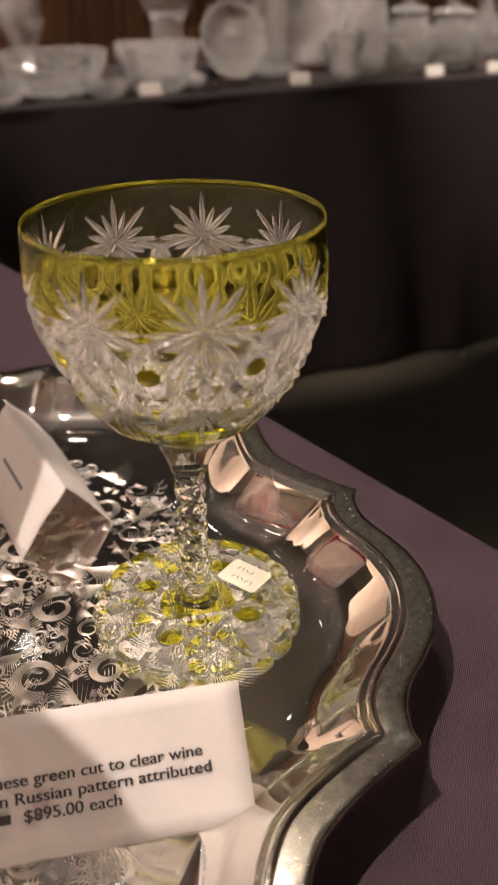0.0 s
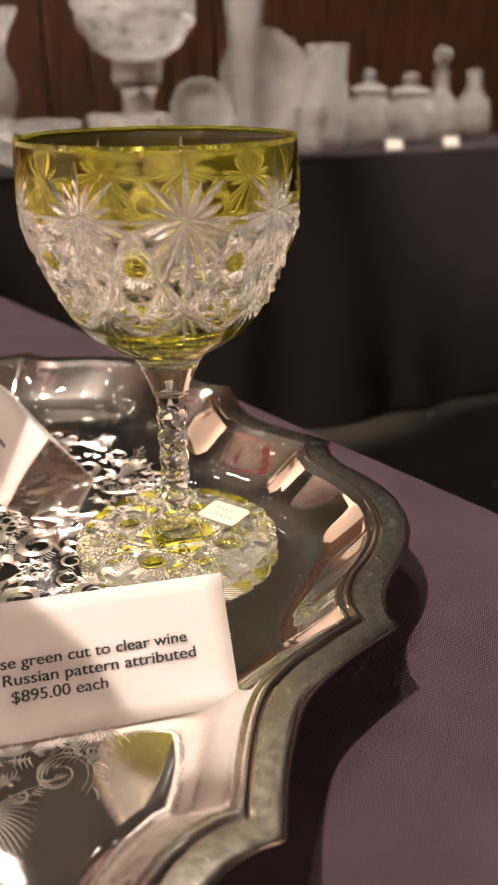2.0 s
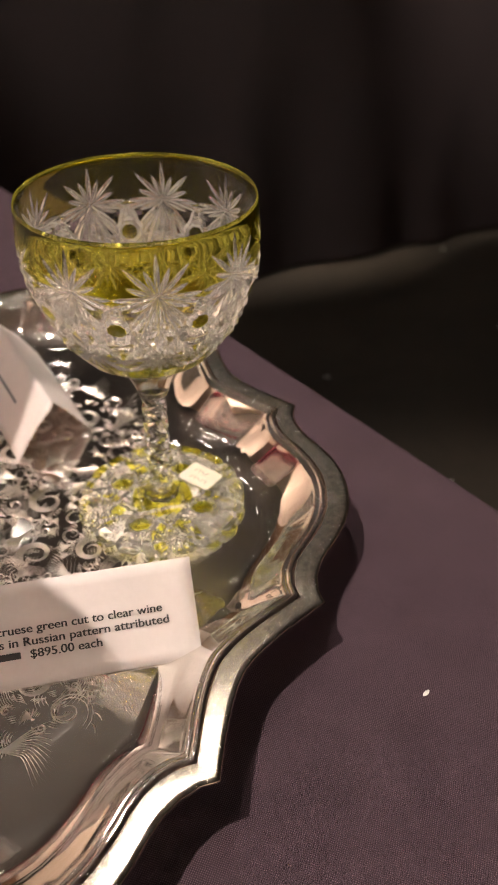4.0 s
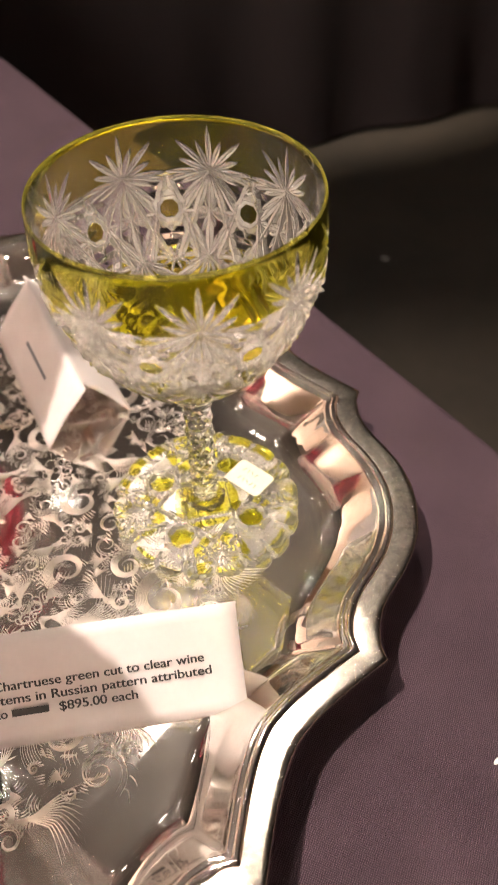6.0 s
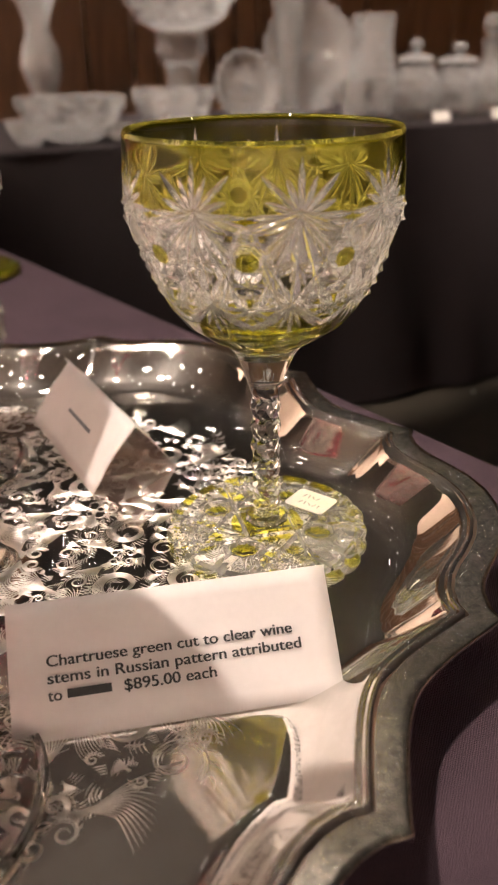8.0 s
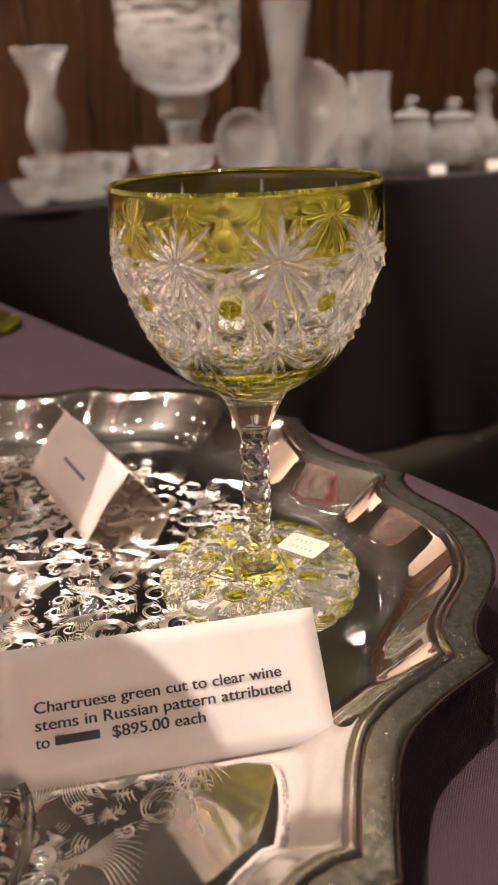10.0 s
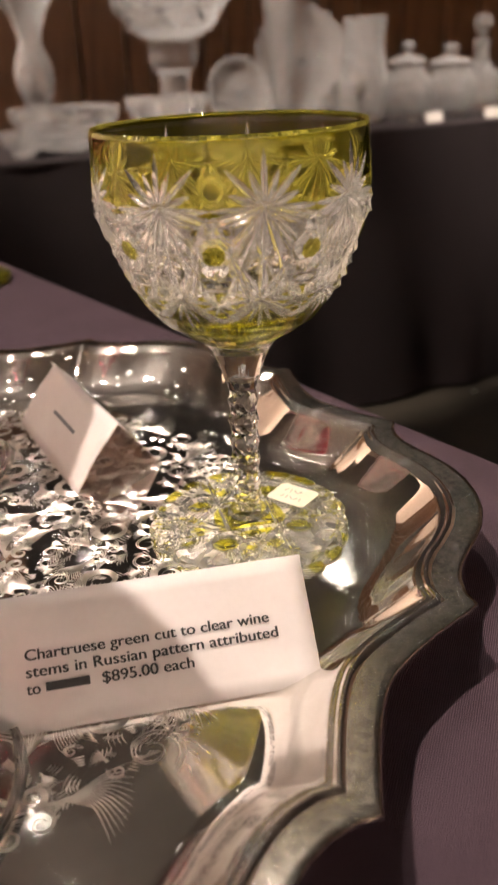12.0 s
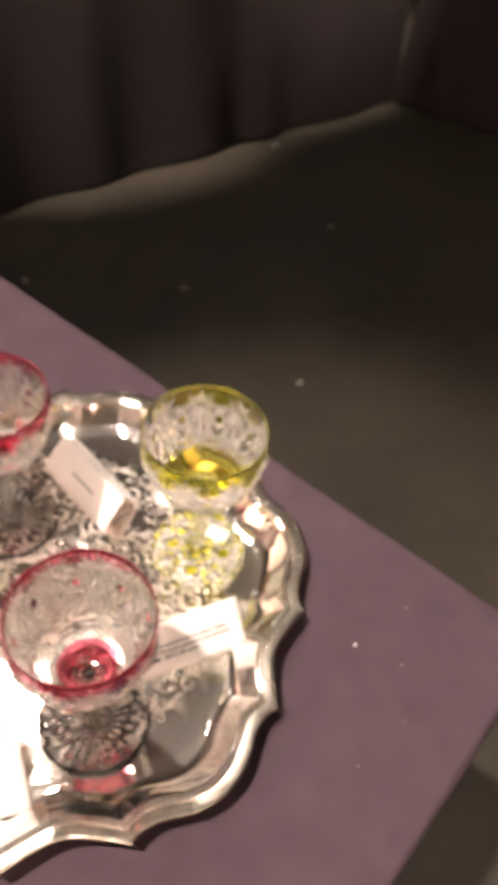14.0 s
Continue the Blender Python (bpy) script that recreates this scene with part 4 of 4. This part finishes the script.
comp = crystal("compote", "large cut-crystal punch bowl on a pedestal", "punch bowl", PUNCH, back_at(0.41, 0.25), 28, 0.05, scallop=0.02)
cv, cf = lathe(smooth_profile(COMPOTE_FOOT, 40, 1)[0], 64, lambda a, k: 1 - 0.05 * np.abs(((a * 16 / (2 * np.pi)) % 1) - 0.5))
part_mesh("pedestal", outward(mesh_of("pedestal", cv, cf, [BACK_CRYSTAL])), comp)
boat = crystal("bowl", "boat-shaped cut-crystal dish before the punch bowl", "bowl", LOW_BOWL, back_at(0.335, 0.10) @ Matrix.Diagonal((0.92, 0.6, 1.05, 1)), 22, 0.06, scallop=0.05)
crystal("vase", "tall trumpet-shaped cut-crystal vase", "vase", TRUMPET, back_at(0.70, 0.27), 20, 0.06)
standing_plate("round cut-crystal plate leaning on its stand", back_at(0.525, 0.14), 0.086, 14)
standing_plate("large cut-crystal plate leaning on its stand", back_at(0.785, 0.33), 0.145, 12)
crystal("pitcher", "tall cut-crystal pitcher on the far table", "pitcher", hollow([(0.055, 0), (0.06, 0.02), (0.065, 0.10), (0.05, 0.18), (0.055, 0.25)]), back_at(0.885, 0.17), 18, 0.06, scallop=0.03)
crystal("tumbler", "cut-crystal tumbler among the glassware", "tumbler", hollow([(0.03, 0), (0.033, 0.01), (0.04, 0.11), (0.042, 0.06)], 0.004), back_at(0.79, 0.08), 16, 0.06)
jar = crystal("jar", "lidded cut-crystal jar on the far table", "jar", JAR, back_at(1.0, 0.15), 18, 0.06)
big = crystal("jar", "round cut-crystal biscuit jar with a knob", "jar", JAR, back_at(1.13, 0.15) @ Matrix.Diagonal((1.15, 1.15, 0.95, 1)), 18, 0.06)
for j in (jar, big):
    kv, kf = lathe([(0.001, 0.136), (0.048, 0.137), (0.04, 0.148), (0.012, 0.156), (0.01, 0.164), (0.018, 0.174), (0.012, 0.186), (0.001, 0.188)], 32)
    part_mesh("lid", outward(mesh_of("lid", kv, kf, [BACK_CRYSTAL])), j, "domed lid with a knob")
dec = crystal("decanter", "cut-crystal decanter with a stopper", "decanter", DECANTER, back_at(1.25, 0.18), 18, 0.06)
kv, kf = lathe([(0.001, 0.18), (0.012, 0.186), (0.012, 0.195), (0.026, 0.215), (0.022, 0.235), (0.001, 0.245)], 12)
part_mesh("stopper", outward(mesh_of("stopper", kv, kf, [BACK_CRYSTAL])), dec)
crystal("decanter", "squat cut-crystal decanter at the table's end", "decanter", DECANTER, back_at(1.42, 0.25), 18, 0.06)
for along, deep in ((0.30, 0.05), (0.66, 0.06), (1.02, 0.05), (1.2, 0.05)):
    tag = thing("price_tag", back_at(along, deep) @ Matrix.Rotation(math.atan2(BACK_D.y, BACK_D.x), 4, "Z"), "small white price tag before the glassware", "price tag", "price tags")
    tg = part("paper", box_bm(0.05, 0.0006, 0.025), DIMMED_PAPER, tag)
    tg.matrix_local = Matrix.Translation((0, 0, 0.0122)) @ pose(0, 0, 0, -14, 0, 0)


# ---------------------------------------------------------------- ceiling lamps, lint
# housings for all spots; those of the front lamp and wall washers are invented
for place, target, watts, cone, size in SPOTS:
    way = (Vector(target) - Vector(place)).normalized()
    lamp = thing("ceiling_spotlight", look(place, target), "unseen black ceiling spotlight with a warm round lens", "spotlight", "ceiling spotlights")
    cv, cf = lathe([(0.022, 0.020), (0.03, 0.013), (0.052, 0.012), (0.06, 0.012), (0.062, 0.03), (0.062, 0.16), (0.05, 0.18), (0.001, 0.182)], 32)
    part_mesh("can", mesh_of("can", cv, cf, [DARK_METAL], None, True), lamp)
    lv, lf = lathe([(0.001, 0.016), (0.012, 0.017), (0.02, 0.022), (0.02, 0.026), (0.001, 0.026)], 32)
    part_mesh("lens", mesh_of("lens", lv, lf, [GLOW], None, True), lamp, "glowing lens")
    rod = box_bm(0.02, 0.02, 3.31 - place[2], (place[0] - way.x * 0.1, place[1] - way.y * 0.1, (3.31 + place[2]) / 2), 0.003)
    ob = part("rod", rod, DARK_METAL, lamp)
    ob.matrix_parent_inverse = lamp.matrix_world.inverted()

# rows of small recessed lamps that the silver and the glass mirror
first = None
for ix in range(9):
    for iy in range(14):
        m = Matrix.Translation((-2.9 + 0.62 * ix + 0.1 * (iy % 2), -2.2 + 0.6 * iy, 3.2995))
        if first is None:
            first = thing("ceiling_downlight", m, "small recessed ceiling lamp with a bright lens", "downlight", "recessed ceiling lamps")
            cv, cf = lathe([(0.014, -0.002), (0.03, -0.006), (0.035, 0.0), (0.014, 0.0)], 24)
            part_mesh("ring", mesh_of("ring", cv, cf, [DARK_METAL], None, True), first)
            lv, lf = lathe([(0.0005, -0.004), (0.012, -0.002), (0.012, 0.0), (0.0005, 0.0)], 12)
            part_mesh("lens", mesh_of("lens", lv, lf, [PIN_GLOW], None, True), first, "bright lens")
        else:
            copy_thing(first, m)

rng = random.Random(8)


def lint(x, y, z, size, label):
    bm = bmesh.new()
    bmesh.ops.create_icosphere(bm, subdivisions=2, radius=size)
    for v in bm.verts:
        v.co = Vector((v.co.x * 1.8, v.co.y * 0.8, v.co.z * 0.35 + size * 0.3)) * (1 + 0.5 * noise.noise(v.co * 300 + Vector((x * 90, y * 90, 0))))
    low = min(v.co.z for v in bm.verts)
    me = bpy.data.meshes.new("lint")
    bm.to_mesh(me)
    bm.free()
    me.materials.append(LINT)
    ob = new("lint", me)
    ob.matrix_world = Matrix.Translation((x, y, z - low)) @ Matrix.Rotation(rng.uniform(0, 3), 4, "Z")
    return tagged(ob, label, "lint", "scraps of lint")


for px, py in ((0.653, 1.450), (0.222, 1.235), (0.414, 0.885), (-0.144, 1.306), (0.604, 1.877)):
    lint(px, py, 0.0, 0.0038, "white scrap of lint on the dark floor")
for px, py, ps in ((0.0865, -0.0820, 0.0009), (0.112, -0.100, 0.0003), (0.128, -0.062, 0.0003), (0.065, -0.155, 0.0003), (0.10, -0.135, 0.0003)):
    lint(px, py, CLOTH_Z, ps, "tiny white scrap of lint on the purple cloth")


# ---------------------------------------------------------------- boards of the back wall
x = -1.0
k = 0
while x < 4.3:
    w = rng.choice((0.09, 0.12, 0.16, 0.2))
    bm = box_bm(w - 0.008, 0.024, 1.98, (0, 0, 1.0), 0.003, 1)
    ob = part("board", bm, WOOD, wall_n)
    ob.matrix_local = Matrix.Translation((x + w / 2, wall_y + 0.026 - rng.uniform(0, 0.008), 0))
    x += w
    k += 1
